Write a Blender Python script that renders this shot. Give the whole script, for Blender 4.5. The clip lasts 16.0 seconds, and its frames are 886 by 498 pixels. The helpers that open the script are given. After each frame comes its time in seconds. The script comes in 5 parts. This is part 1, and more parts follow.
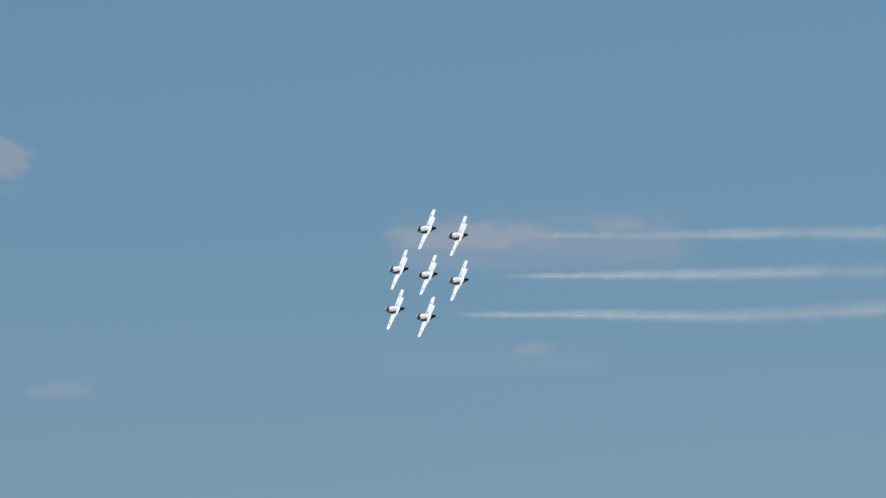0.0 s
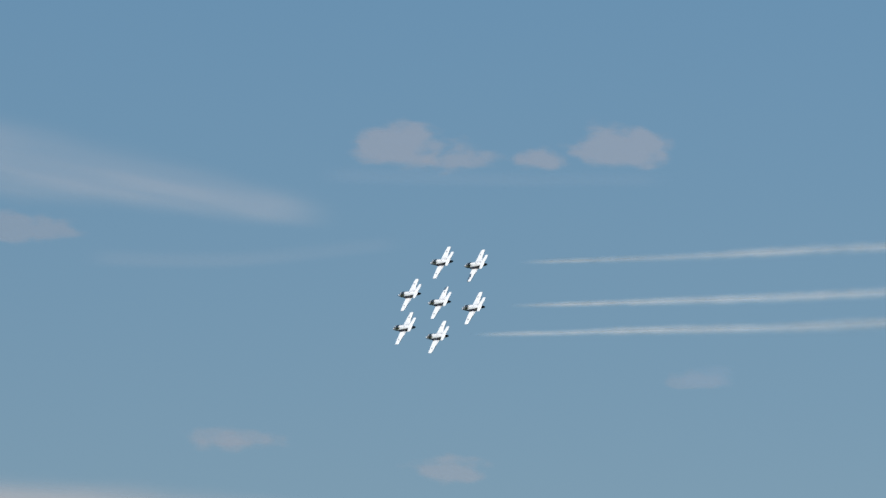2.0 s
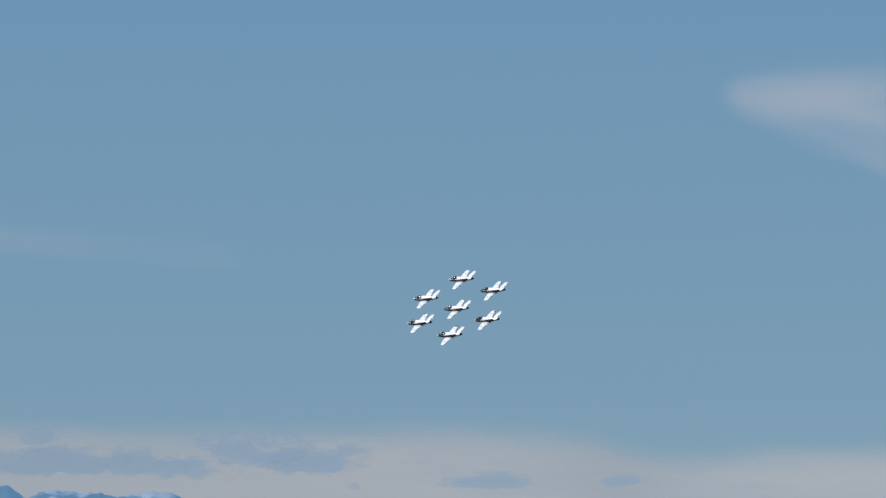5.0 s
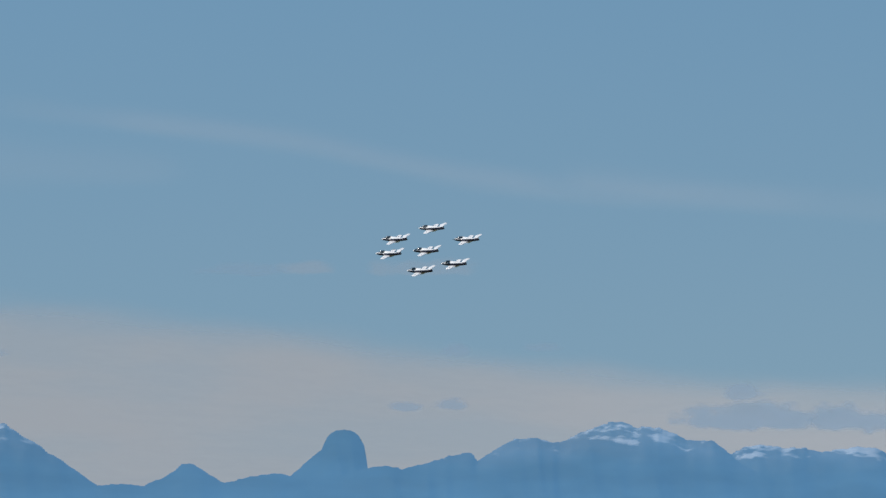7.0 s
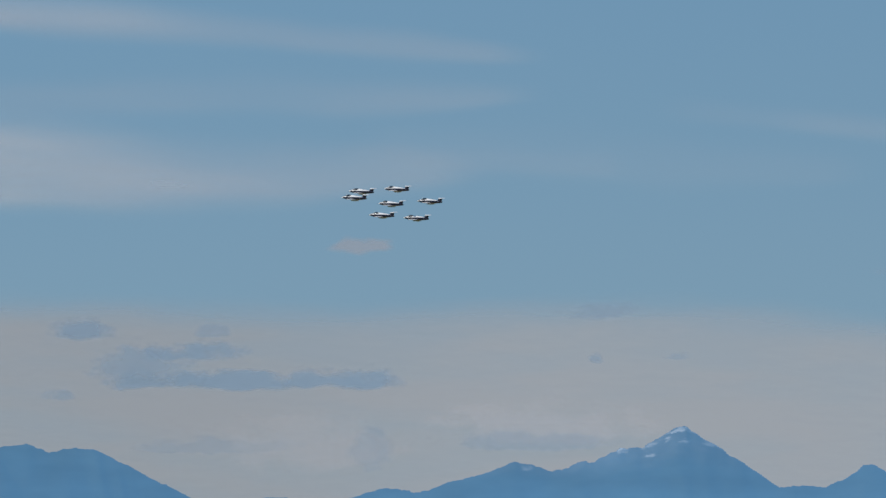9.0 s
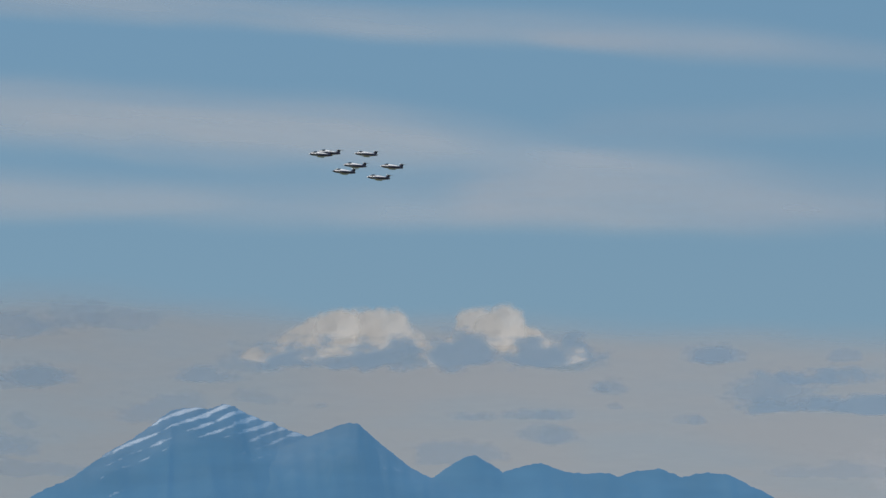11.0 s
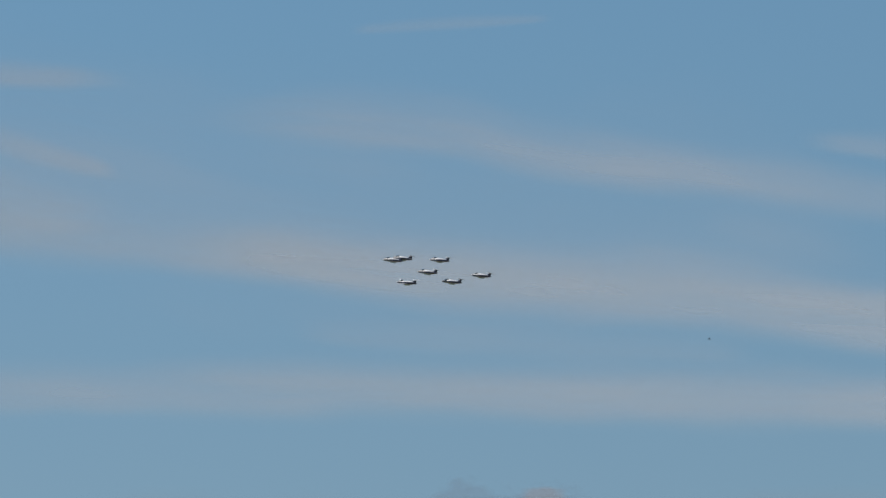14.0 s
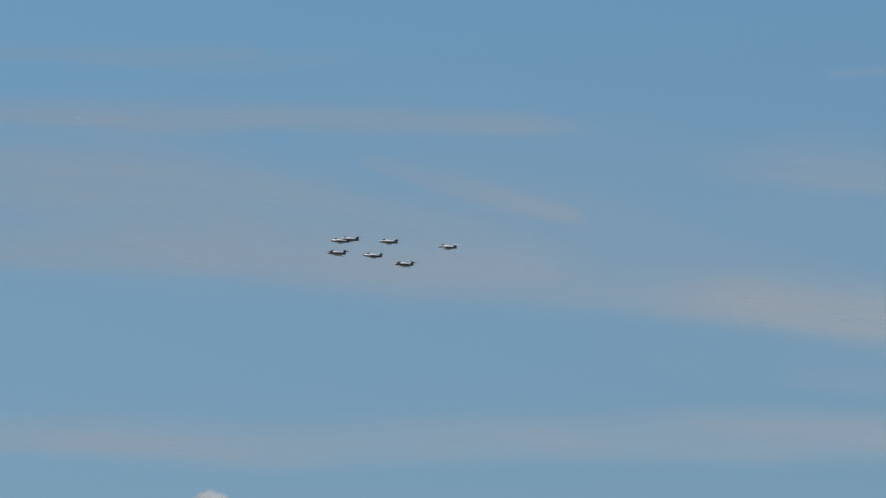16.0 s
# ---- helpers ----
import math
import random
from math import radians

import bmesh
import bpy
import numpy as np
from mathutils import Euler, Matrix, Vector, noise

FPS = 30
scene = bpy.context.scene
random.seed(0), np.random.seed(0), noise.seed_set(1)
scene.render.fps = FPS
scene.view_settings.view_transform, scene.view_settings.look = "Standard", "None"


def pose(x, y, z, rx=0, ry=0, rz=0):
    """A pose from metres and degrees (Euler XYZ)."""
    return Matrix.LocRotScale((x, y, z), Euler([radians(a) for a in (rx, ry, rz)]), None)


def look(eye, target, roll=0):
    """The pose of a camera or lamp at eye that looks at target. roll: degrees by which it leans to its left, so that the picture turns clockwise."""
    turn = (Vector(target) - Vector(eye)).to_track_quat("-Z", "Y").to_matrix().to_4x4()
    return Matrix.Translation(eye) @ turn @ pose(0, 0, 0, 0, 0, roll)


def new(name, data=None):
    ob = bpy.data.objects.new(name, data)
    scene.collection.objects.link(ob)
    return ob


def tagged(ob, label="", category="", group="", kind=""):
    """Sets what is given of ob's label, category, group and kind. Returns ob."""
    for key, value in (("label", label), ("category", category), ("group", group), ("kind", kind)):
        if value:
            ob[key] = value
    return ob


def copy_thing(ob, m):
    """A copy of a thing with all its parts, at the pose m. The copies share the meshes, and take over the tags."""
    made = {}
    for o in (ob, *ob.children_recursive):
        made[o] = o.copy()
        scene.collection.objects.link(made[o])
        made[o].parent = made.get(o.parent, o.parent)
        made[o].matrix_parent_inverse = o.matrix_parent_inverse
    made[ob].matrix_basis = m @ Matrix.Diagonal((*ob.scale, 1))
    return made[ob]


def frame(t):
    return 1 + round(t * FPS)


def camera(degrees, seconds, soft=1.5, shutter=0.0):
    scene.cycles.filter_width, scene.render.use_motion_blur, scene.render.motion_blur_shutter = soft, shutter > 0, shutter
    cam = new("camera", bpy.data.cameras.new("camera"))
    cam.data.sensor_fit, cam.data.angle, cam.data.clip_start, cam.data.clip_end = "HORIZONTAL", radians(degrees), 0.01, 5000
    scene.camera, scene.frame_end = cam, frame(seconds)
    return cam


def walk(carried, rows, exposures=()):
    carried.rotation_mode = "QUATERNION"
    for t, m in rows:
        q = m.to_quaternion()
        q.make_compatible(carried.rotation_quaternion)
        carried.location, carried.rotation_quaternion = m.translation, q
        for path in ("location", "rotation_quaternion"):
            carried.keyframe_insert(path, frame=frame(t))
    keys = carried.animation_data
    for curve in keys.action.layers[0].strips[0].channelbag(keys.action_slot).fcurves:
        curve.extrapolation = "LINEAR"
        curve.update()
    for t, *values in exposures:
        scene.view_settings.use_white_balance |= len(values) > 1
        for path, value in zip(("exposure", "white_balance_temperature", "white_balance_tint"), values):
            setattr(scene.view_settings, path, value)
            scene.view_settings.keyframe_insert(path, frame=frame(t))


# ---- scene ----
# ---- camera ----
# A long lens that turns on the spot, 1.7 m above the grass, and follows the formation.
EYE = Vector((0, 0, 1.7))
cam = camera(7.5, 16.0, soft=1.45)


def bearing(az, el, r):
    """The place r metres from the eye, az degrees to the left of north (+y) and el degrees above the horizon."""
    a, e = radians(az), radians(el)
    return EYE + r * Vector((-math.sin(a) * math.cos(e), math.cos(a) * math.cos(e), math.sin(e)))


# seconds, turn to the left, tilt up, lean
PATH = [
    (0, 0.000, 5.017, -0.173),
    (0.5, 1.067, 5.052, -0.057),
    (1, 2.223, 5.001, -0.107),
    (1.5, 3.675, 5.002, -0.061),
    (2, 5.427, 4.931, 0.167),
    (2.5, 6.848, 4.812, 0.177),
    (3, 8.145, 4.771, 0.078),
    (3.2, 8.636, 4.812, 0.034),
    (3.6, 9.792, 4.781, -0.016),
    (4, 11.075, 4.762, -0.067),
    (4.25, 11.911, 4.750, -0.092),
    (4.5, 12.752, 4.735, -0.108),
    (4.9, 14.068, 4.695, -0.104),
    (5.3, 15.286, 4.627, -0.051),
    (5.5, 15.825, 4.559, -0.020),
    (6, 17.146, 4.426, 0.046),
    (6.5, 18.724, 4.366, 0.195),
    (7, 20.357, 4.300, 0.151),
    (7.5, 21.763, 4.046, 0.052),
    (8, 23.107, 3.819, 0.108),
    (8.5, 24.446, 3.953, -0.113),
    (9, 26.120, 4.320, -0.235),
    (9.2, 26.790, 4.435, -0.039),
    (9.6, 27.923, 4.559, -0.063),
    (10, 28.925, 4.567, -0.049),
    (10.25, 29.527, 4.544, -0.031),
    (10.5, 30.135, 4.520, -0.012),
    (10.9, 31.180, 4.522, 0.011),
    (11.3, 32.392, 4.634, 0.006),
    (11.5, 32.849, 4.726, 0.046),
    (12, 34.392, 4.989, -0.061),
    (12.5, 36.371, 5.209, -0.072),
    (13, 37.951, 5.349, 0.011),
    (13.5, 38.919, 5.848, 0.009),
    (14, 39.854, 6.341, -0.011),
    (14.5, 40.864, 6.496, -0.009),
    (15, 41.914, 6.528, -0.026),
    (15.5, 42.855, 6.564, 0.060),
    (16, 43.878, 6.735, 0.030),
]
walk(cam, [(t, pose(*EYE, 90 + tilt, 0, turn) @ pose(0, 0, 0, 0, 0, lean)) for t, turn, tilt, lean in PATH],
     exposures=[(0, -0.06, 6440, 10), (1.5, -0.02, 6460, 10), (3, 0.03, 6480, 10), (5.5, 0.10, 6500, 10), (6.5, 0.11, 6520, 10), (8.5, 0.08, 6600, 10), (11.5, 0.05, 6680, 10), (13.5, 0.04, 6700, 10), (16, 0.03, 6660, 10)])

# ---- daylight ----
SUN_AZ, SUN_EL = 122.0, 47.0
world = bpy.data.worlds.new("sky")
scene.world = world
world.use_nodes = True
wn, wl = world.node_tree.nodes, world.node_tree.links
sky = wn.new("ShaderNodeTexSky")
sky.sky_type, sky.sun_disc = "NISHITA", False
sky.sun_elevation, sky.sun_rotation = radians(SUN_EL), radians(-SUN_AZ)
sky.altitude, sky.air_density, sky.dust_density, sky.ozone_density = 600, 1.0, 0.3, 3.0
coord = wn.new("ShaderNodeTexCoord")
lift = wn.new("ShaderNodeVectorMath")
lift.operation = "ADD"
lift.inputs[1].default_value = (0, 0, 0.12)
wl.new(coord.outputs["Generated"], lift.inputs[0])
unit = wn.new("ShaderNodeVectorMath")
unit.operation = "NORMALIZE"
wl.new(lift.outputs[0], unit.inputs[0])
wl.new(unit.outputs[0], sky.inputs[0])
tint = wn.new("ShaderNodeMix")
tint.data_type, tint.blend_type = "RGBA", "MULTIPLY"
tint.inputs[0].default_value = 1.0
# thin haze warms and dims the sky towards the horizon
rise = wn.new("ShaderNodeSeparateXYZ")
wl.new(coord.outputs["Generated"], rise.inputs[0])
haze = wn.new("ShaderNodeValToRGB")
haze.color_ramp.elements[0].position, haze.color_ramp.elements[0].color = 0.035, (0.80, 0.79, 0.685, 1)
haze.color_ramp.elements[1].position, haze.color_ramp.elements[1].color = 0.16, (0.745, 0.94, 0.89, 1)
wl.new(rise.outputs[2], haze.inputs[0])
wl.new(haze.outputs[0], tint.inputs[7])
wl.new(sky.outputs[0], tint.inputs[6])
wn["Background"].inputs[1].default_value = 0.108
wl.new(tint.outputs[2], wn["Background"].inputs[0])

sun = new("sun", bpy.data.lights.new("sun", "SUN"))
sun.data.energy, sun.data.angle, sun.data.color = 4.4, radians(0.5), (1.0, 0.97, 0.93)
sun.matrix_world = look((0, 0, 900), Vector((0, 0, 900)) - (bearing(SUN_AZ, SUN_EL, 100) - EYE))


# ---- materials ----
def material(name, rough=0.5, metal=0.0):
    m = bpy.data.materials.new(name)
    m.use_nodes = True
    b = m.node_tree.nodes["Principled BSDF"]
    b.inputs["Roughness"].default_value, b.inputs["Metallic"].default_value = rough, metal
    return m, m.node_tree.nodes, m.node_tree.links, b


def ramp(nodes, stops, interpolation="LINEAR"):
    r = nodes.new("ShaderNodeValToRGB")
    r.color_ramp.interpolation = interpolation
    while len(r.color_ramp.elements) < len(stops):
        r.color_ramp.elements.new(0.5)
    for e, (at, col) in zip(r.color_ramp.elements, stops):
        e.position, e.color = at, (*col, 1)
    return r


def noise_tex(nodes, links, scale, detail=4, rough=0.55, vector=None, dims="3D"):
    n = nodes.new("ShaderNodeTexNoise")
    n.noise_dimensions = dims
    n.inputs["Scale"].default_value, n.inputs["Detail"].default_value, n.inputs["Roughness"].default_value = scale, detail, rough
    if vector is not None:
        links.new(vector, n.inputs["Vector"])
    return n


def mathn(nodes, links, op, a, b=None, c=None, clamp=False):
    n = nodes.new("ShaderNodeMath")
    n.operation, n.use_clamp = op, clamp
    for k, v in enumerate((a, b, c)):
        if v is None:
            continue
        if isinstance(v, (int, float)):
            n.inputs[k].default_value = v
        else:
            links.new(v, n.inputs[k])
    return n.outputs[0]


def mixc(nodes, links, fac, a, b, blend="MIX"):
    n = nodes.new("ShaderNodeMix")
    n.data_type, n.blend_type = "RGBA", blend
    for k, v in ((0, fac), (6, a), (7, b)):
        if isinstance(v, (int, float)):
            n.inputs[k].default_value = v
        elif isinstance(v, tuple):
            n.inputs[k].default_value = (*v, 1)
        else:
            links.new(v, n.inputs[k])
    return n.outputs[2]


WHITE, RED, NAVY = (0.77, 0.77, 0.78), (0.30, 0.03, 0.035), (0.018, 0.02, 0.045)
MAROON = (0.075, 0.022, 0.028)


def weather(nodes, links, colour, bsdf):
    """Thin grime, panel seams and a little waviness over a painted skin."""
    at = nodes.new("ShaderNodeTexCoord").outputs["Object"]
    n1, n2 = noise_tex(nodes, links, 1.3, vector=at), noise_tex(nodes, links, 14, vector=at)
    dirt = mathn(nodes, links, "MULTIPLY", n1.outputs[0], n2.outputs[0])
    r = ramp(nodes, [(0.12, (0.78, 0.77, 0.75)), (0.32, (1, 1, 1))])
    links.new(dirt, r.inputs[0])
    links.new(mixc(nodes, links, 1.0, colour, r.outputs[0], "MULTIPLY"), bsdf.inputs["Base Color"])
    brick = nodes.new("ShaderNodeTexBrick")
    brick.inputs["Scale"].default_value, brick.inputs["Mortar Size"].default_value = 1.1, 0.012
    links.new(at, brick.inputs["Vector"])
    bump = nodes.new("ShaderNodeBump")
    bump.inputs["Strength"].default_value, bump.inputs["Distance"].default_value = 0.25, 0.01
    links.new(brick.outputs["Fac"], bump.inputs["Height"])
    links.new(bump.outputs[0], bsdf.inputs["Normal"])


def fuselage_paint():
    """White above, navy and maroon bands along the side, pale red below."""
    m, n, l, b = material("fuselage_paint", 0.32)
    at = n.new("ShaderNodeTexCoord").outputs["Object"]
    s = n.new("ShaderNodeSeparateXYZ")
    l.new(at, s.inputs[0])
    slope = mathn(n, l, "MULTIPLY_ADD", s.outputs[0], 0.045, s.outputs[2])
    h = mathn(n, l, "MULTIPLY_ADD", slope, 0.5, 0.5)
    r = ramp(n, [(0.0, (0.62, 0.50, 0.50)), (0.29, MAROON), (0.36, NAVY), (0.73, WHITE)], "CONSTANT")
    l.new(h, r.inputs[0])
    weather(n, l, r.outputs[0], b)
    return m


def wing_paint():
    """White on the upper skin, maroon on the lower."""
    m, n, l, b = material("wing_paint", 0.3)
    s = n.new("ShaderNodeSeparateXYZ")
    l.new(n.new("ShaderNodeTexCoord").outputs["Normal"], s.inputs[0])
    f = mathn(n, l, "GREATER_THAN", s.outputs[2], -0.05)
    weather(n, l, mixc(n, l, f, MAROON, WHITE), b)
    return m


def plain_paint(name, colour, rough=0.35, metal=0.0):
    m, n, l, b = material(name, rough, metal)
    c = n.new("ShaderNodeRGB")
    c.outputs[0].default_value = (*colour, 1)
    weather(n, l, c.outputs[0], b)
    return m


M_FUSE, M_WING = fuselage_paint(), wing_paint()
M_WHITE, M_RED, M_NAVY = plain_paint("white_paint", WHITE), plain_paint("red_paint", RED), plain_paint("navy_paint", NAVY)
M_STEEL = plain_paint("scorched_steel", (0.10, 0.09, 0.085), 0.45, 0.8)
M_DARK = plain_paint("dark_duct", (0.02, 0.02, 0.022), 0.7)
M_FRAME = plain_paint("canopy_frame_paint", (0.75, 0.75, 0.73), 0.35)
M_GLASS, gn, gl, gb = material("tinted_canopy_glass", 0.07)
gb.inputs["Base Color"].default_value = (0.02, 0.025, 0.03, 1)
gb.inputs["IOR"].default_value = 1.5
gb.inputs["Coat Weight"].default_value, gb.inputs["Coat Roughness"].default_value = 1.0, 0.04


def vapour(name, shape):
    """A thin lit sheet of cloud: the object's colour is its tint, the object's alpha its density."""
    m = bpy.data.materials.new(name)
    m.use_nodes = True
    n, l = m.node_tree.nodes, m.node_tree.links
    n.clear()
    uv, deg = n.new("ShaderNodeUVMap"), n.new("ShaderNodeUVMap")
    uv.uv_map, deg.uv_map = "unit", "deg"
    s = n.new("ShaderNodeSeparateXYZ")
    l.new(uv.outputs[0], s.inputs[0])
    u, v = s.outputs[0], s.outputs[1]
    info = n.new("ShaderNodeObjectInfo")
    shift = n.new("ShaderNodeVectorMath")
    shift.operation = "MULTIPLY_ADD"
    comb = n.new("ShaderNodeCombineXYZ")
    for k in range(3):
        l.new(info.outputs["Random"], comb.inputs[k])
    l.new(comb.outputs[0], shift.inputs[0])
    shift.inputs[1].default_value = (97, 53, 71)
    l.new(deg.outputs[0], shift.inputs[2])

    def streaks(sx, sy, scale, detail=5, rough=0.55):
        mp = n.new("ShaderNodeMapping")
        mp.inputs["Scale"].default_value = (sx, sy, 1)
        l.new(shift.outputs[0], mp.inputs[0])
        return noise_tex(n, l, scale, detail, rough, mp.outputs[0]).outputs[0]

    def smooth(x, lo, hi):
        r = n.new("ShaderNodeMapRange")
        r.interpolation_type = "SMOOTHERSTEP"
        r.inputs["From Min"].default_value, r.inputs["From Max"].default_value = lo, hi
        l.new(x, r.inputs["Value"])
        return r.outputs[0]

    x = mathn(n, l, "ABSOLUTE", mathn(n, l, "MULTIPLY_ADD", u, 2, -1))
    y = mathn(n, l, "MULTIPLY_ADD", v, 2, -1)
    if shape == "band":      # long combed cirrus, sharper along its lower edge
        warp = streaks(0.3, 0.9, 1.1, 3, 0.5)
        yy = mathn(n, l, "ADD", y, mathn(n, l, "MULTIPLY_ADD", warp, 1.0, -0.5))
        low, high = smooth(yy, -0.92, -0.15), smooth(mathn(n, l, "MULTIPLY", yy, -1), -0.95, 0.20)
        ends = smooth(mathn(n, l, "MULTIPLY", x, -1), -1.0, -0.72)
        fibre = smooth(streaks(0.35, 3.4, 1.3, 4, 0.5), 0.2, 0.75)
        wisp = smooth(streaks(0.5, 1.2, 0.8, 3, 0.5), 0.25, 0.65)
        a = mathn(n, l, "MULTIPLY", mathn(n, l, "MULTIPLY", low, high), ends)
        a = mathn(n, l, "MULTIPLY", a, mathn(n, l, "MULTIPLY_ADD", mathn(n, l, "MULTIPLY", fibre, wisp), 0.55, 0.55))
    elif shape == "puff":    # torn cumulus scrap with a flatter base
        down = mathn(n, l, "MULTIPLY", mathn(n, l, "MINIMUM", y, 0), 1.9)
        yy = mathn(n, l, "ADD", mathn(n, l, "MAXIMUM", y, 0), down)
        rad = mathn(n, l, "SQRT", mathn(n, l, "ADD", mathn(n, l, "POWER", x, 2), mathn(n, l, "POWER", yy, 2)))
        big = streaks(1.0, 1.6, 2.3, 2.5, 0.5)
        tuft = mathn(n, l, "ADD", mathn(n, l, "MULTIPLY", big, 1.2), mathn(n, l, "MULTIPLY", streaks(1.0, 1.9, 5.0, 2, 0.45), 0.75))
        e = mathn(n, l, "ADD", mathn(n, l, "SUBTRACT", 0.74, rad), mathn(n, l, "SUBTRACT", tuft, 0.97))
        edge = mathn(n, l, "MINIMUM", smooth(mathn(n, l, "MULTIPLY", x, -1), -1.0, -0.8),
                     smooth(mathn(n, l, "MULTIPLY", mathn(n, l, "ABSOLUTE", y), -1), -1.0, -0.8))
        a = mathn(n, l, "MULTIPLY", smooth(e, -0.05, 0.50), edge)
    elif shape == "bank":    # the low layer of haze cloud, ragged along the top
        warp = streaks(0.25, 0.8, 0.7, 5)
        yy = mathn(n, l, "ADD", v, mathn(n, l, "MULTIPLY_ADD", warp, 0.22, -0.11))
        top = smooth(mathn(n, l, "MULTIPLY", yy, -1), -0.98, -0.84)
        mott = smooth(streaks(0.5, 2.5, 0.9, 5), 0.25, 0.7)
        a = mathn(n, l, "MULTIPLY", mathn(n, l, "MULTIPLY", top, mathn(n, l, "MULTIPLY_ADD", mott, 0.25, 0.75)),
                  smooth(mathn(n, l, "MULTIPLY", x, -1), -1.0, -0.9))
    elif shape == "heap":    # a rounded billow, firm along its top and melting away below
        yy = mathn(n, l, "ADD", mathn(n, l, "MAXIMUM", y, 0), mathn(n, l, "MULTIPLY", mathn(n, l, "MINIMUM", y, 0), 1.75))
        rad = mathn(n, l, "SQRT", mathn(n, l, "ADD", mathn(n, l, "POWER", x, 2), mathn(n, l, "POWER", yy, 2)))
        lumpy = mathn(n, l, "ADD", mathn(n, l, "MULTIPLY", streaks(1, 1, 3.0, 2, 0.45), 0.7), mathn(n, l, "MULTIPLY", streaks(1, 1, 9.0, 2, 0.45), 0.28))
        dome = mathn(n, l, "ADD", mathn(n, l, "SUBTRACT", 0.82, rad), mathn(n, l, "SUBTRACT", lumpy, 0.49))
        edge = mathn(n, l, "MINIMUM", smooth(mathn(n, l, "MULTIPLY", x, -1), -1.0, -0.85),
                     smooth(mathn(n, l, "MULTIPLY", mathn(n, l, "ABSOLUTE", y), -1), -1.0, -0.85))
        firm = n.new("ShaderNodeMapRange")
        firm.interpolation_type = "SMOOTHERSTEP"
        l.new(dome, firm.inputs["Value"])
        l.new(mathn(n, l, "MULTIPLY_ADD", smooth(mathn(n, l, "MULTIPLY", y, -1), -0.2, 0.7), 0.45, 0.22), firm.inputs["From Max"])
        firm.inputs["From Min"].default_value = -0.02
        a = mathn(n, l, "MULTIPLY", firm.outputs[0], edge)
    else:                    # smoke: billows that widen and thin out behind the aircraft
        bill = streaks(0.5, 1.0, 0.22, 3, 0.5)
        yy = mathn(n, l, "ADD", mathn(n, l, "ABSOLUTE", y), mathn(n, l, "MULTIPLY_ADD", bill, 0.8, -0.4))
        a = mathn(n, l, "MULTIPLY", smooth(mathn(n, l, "MULTIPLY", yy, -1), -0.85, 0.25), smooth(u, 0.0, 0.07))
        a = mathn(n, l, "MULTIPLY", a, smooth(mathn(n, l, "MULTIPLY", mathn(n, l, "ABSOLUTE", y), -1), -1.0, -0.6))
        clump = smooth(streaks(0.6, 0.6, 0.035, 3), 0.32, 0.62)
        thin_out = mathn(n, l, "MULTIPLY_ADD", u, -0.55, 1.0)
        a = mathn(n, l, "MULTIPLY", mathn(n, l, "MULTIPLY", a, thin_out), mathn(n, l, "MULTIPLY_ADD", clump, 0.6, 0.4))
    a = mathn(n, l, "MULTIPLY", a, info.outputs["Alpha"], clamp=True)
    relief = None
    if shape == "heap":
        relief = n.new("ShaderNodeBump")
        relief.inputs["Distance"].default_value, relief.inputs["Strength"].default_value = 5.0, 0.5
        l.new(mathn(n, l, "MINIMUM", dome, 0.9), relief.inputs["Height"])
    lit, clear, mix = n.new("ShaderNodeBsdfDiffuse"), n.new("ShaderNodeBsdfTransparent"), n.new("ShaderNodeMixShader")
    body = lit.outputs[0]
    l.new(info.outputs["Color"], lit.inputs[0])
    if relief:
        l.new(relief.outputs[0], lit.inputs["Normal"])
    if shape == "smoke":
        thin, both = n.new("ShaderNodeBsdfTranslucent"), n.new("ShaderNodeMixShader")
        l.new(info.outputs["Color"], thin.inputs[0])
        l.new(lit.outputs[0], both.inputs[1])
        l.new(thin.outputs[0], both.inputs[2])
        body = both.outputs[0]
    l.new(a, mix.inputs[0])
    l.new(clear.outputs[0], mix.inputs[1])
    l.new(body, mix.inputs[2])
    l.new(mix.outputs[0], n.new("ShaderNodeOutputMaterial").inputs[0])
    return m


M_BAND, M_PUFF, M_BANK, M_HEAP, M_SMOKE = (vapour(k + "_vapour", k) for k in ("band", "puff", "bank", "heap", "smoke"))


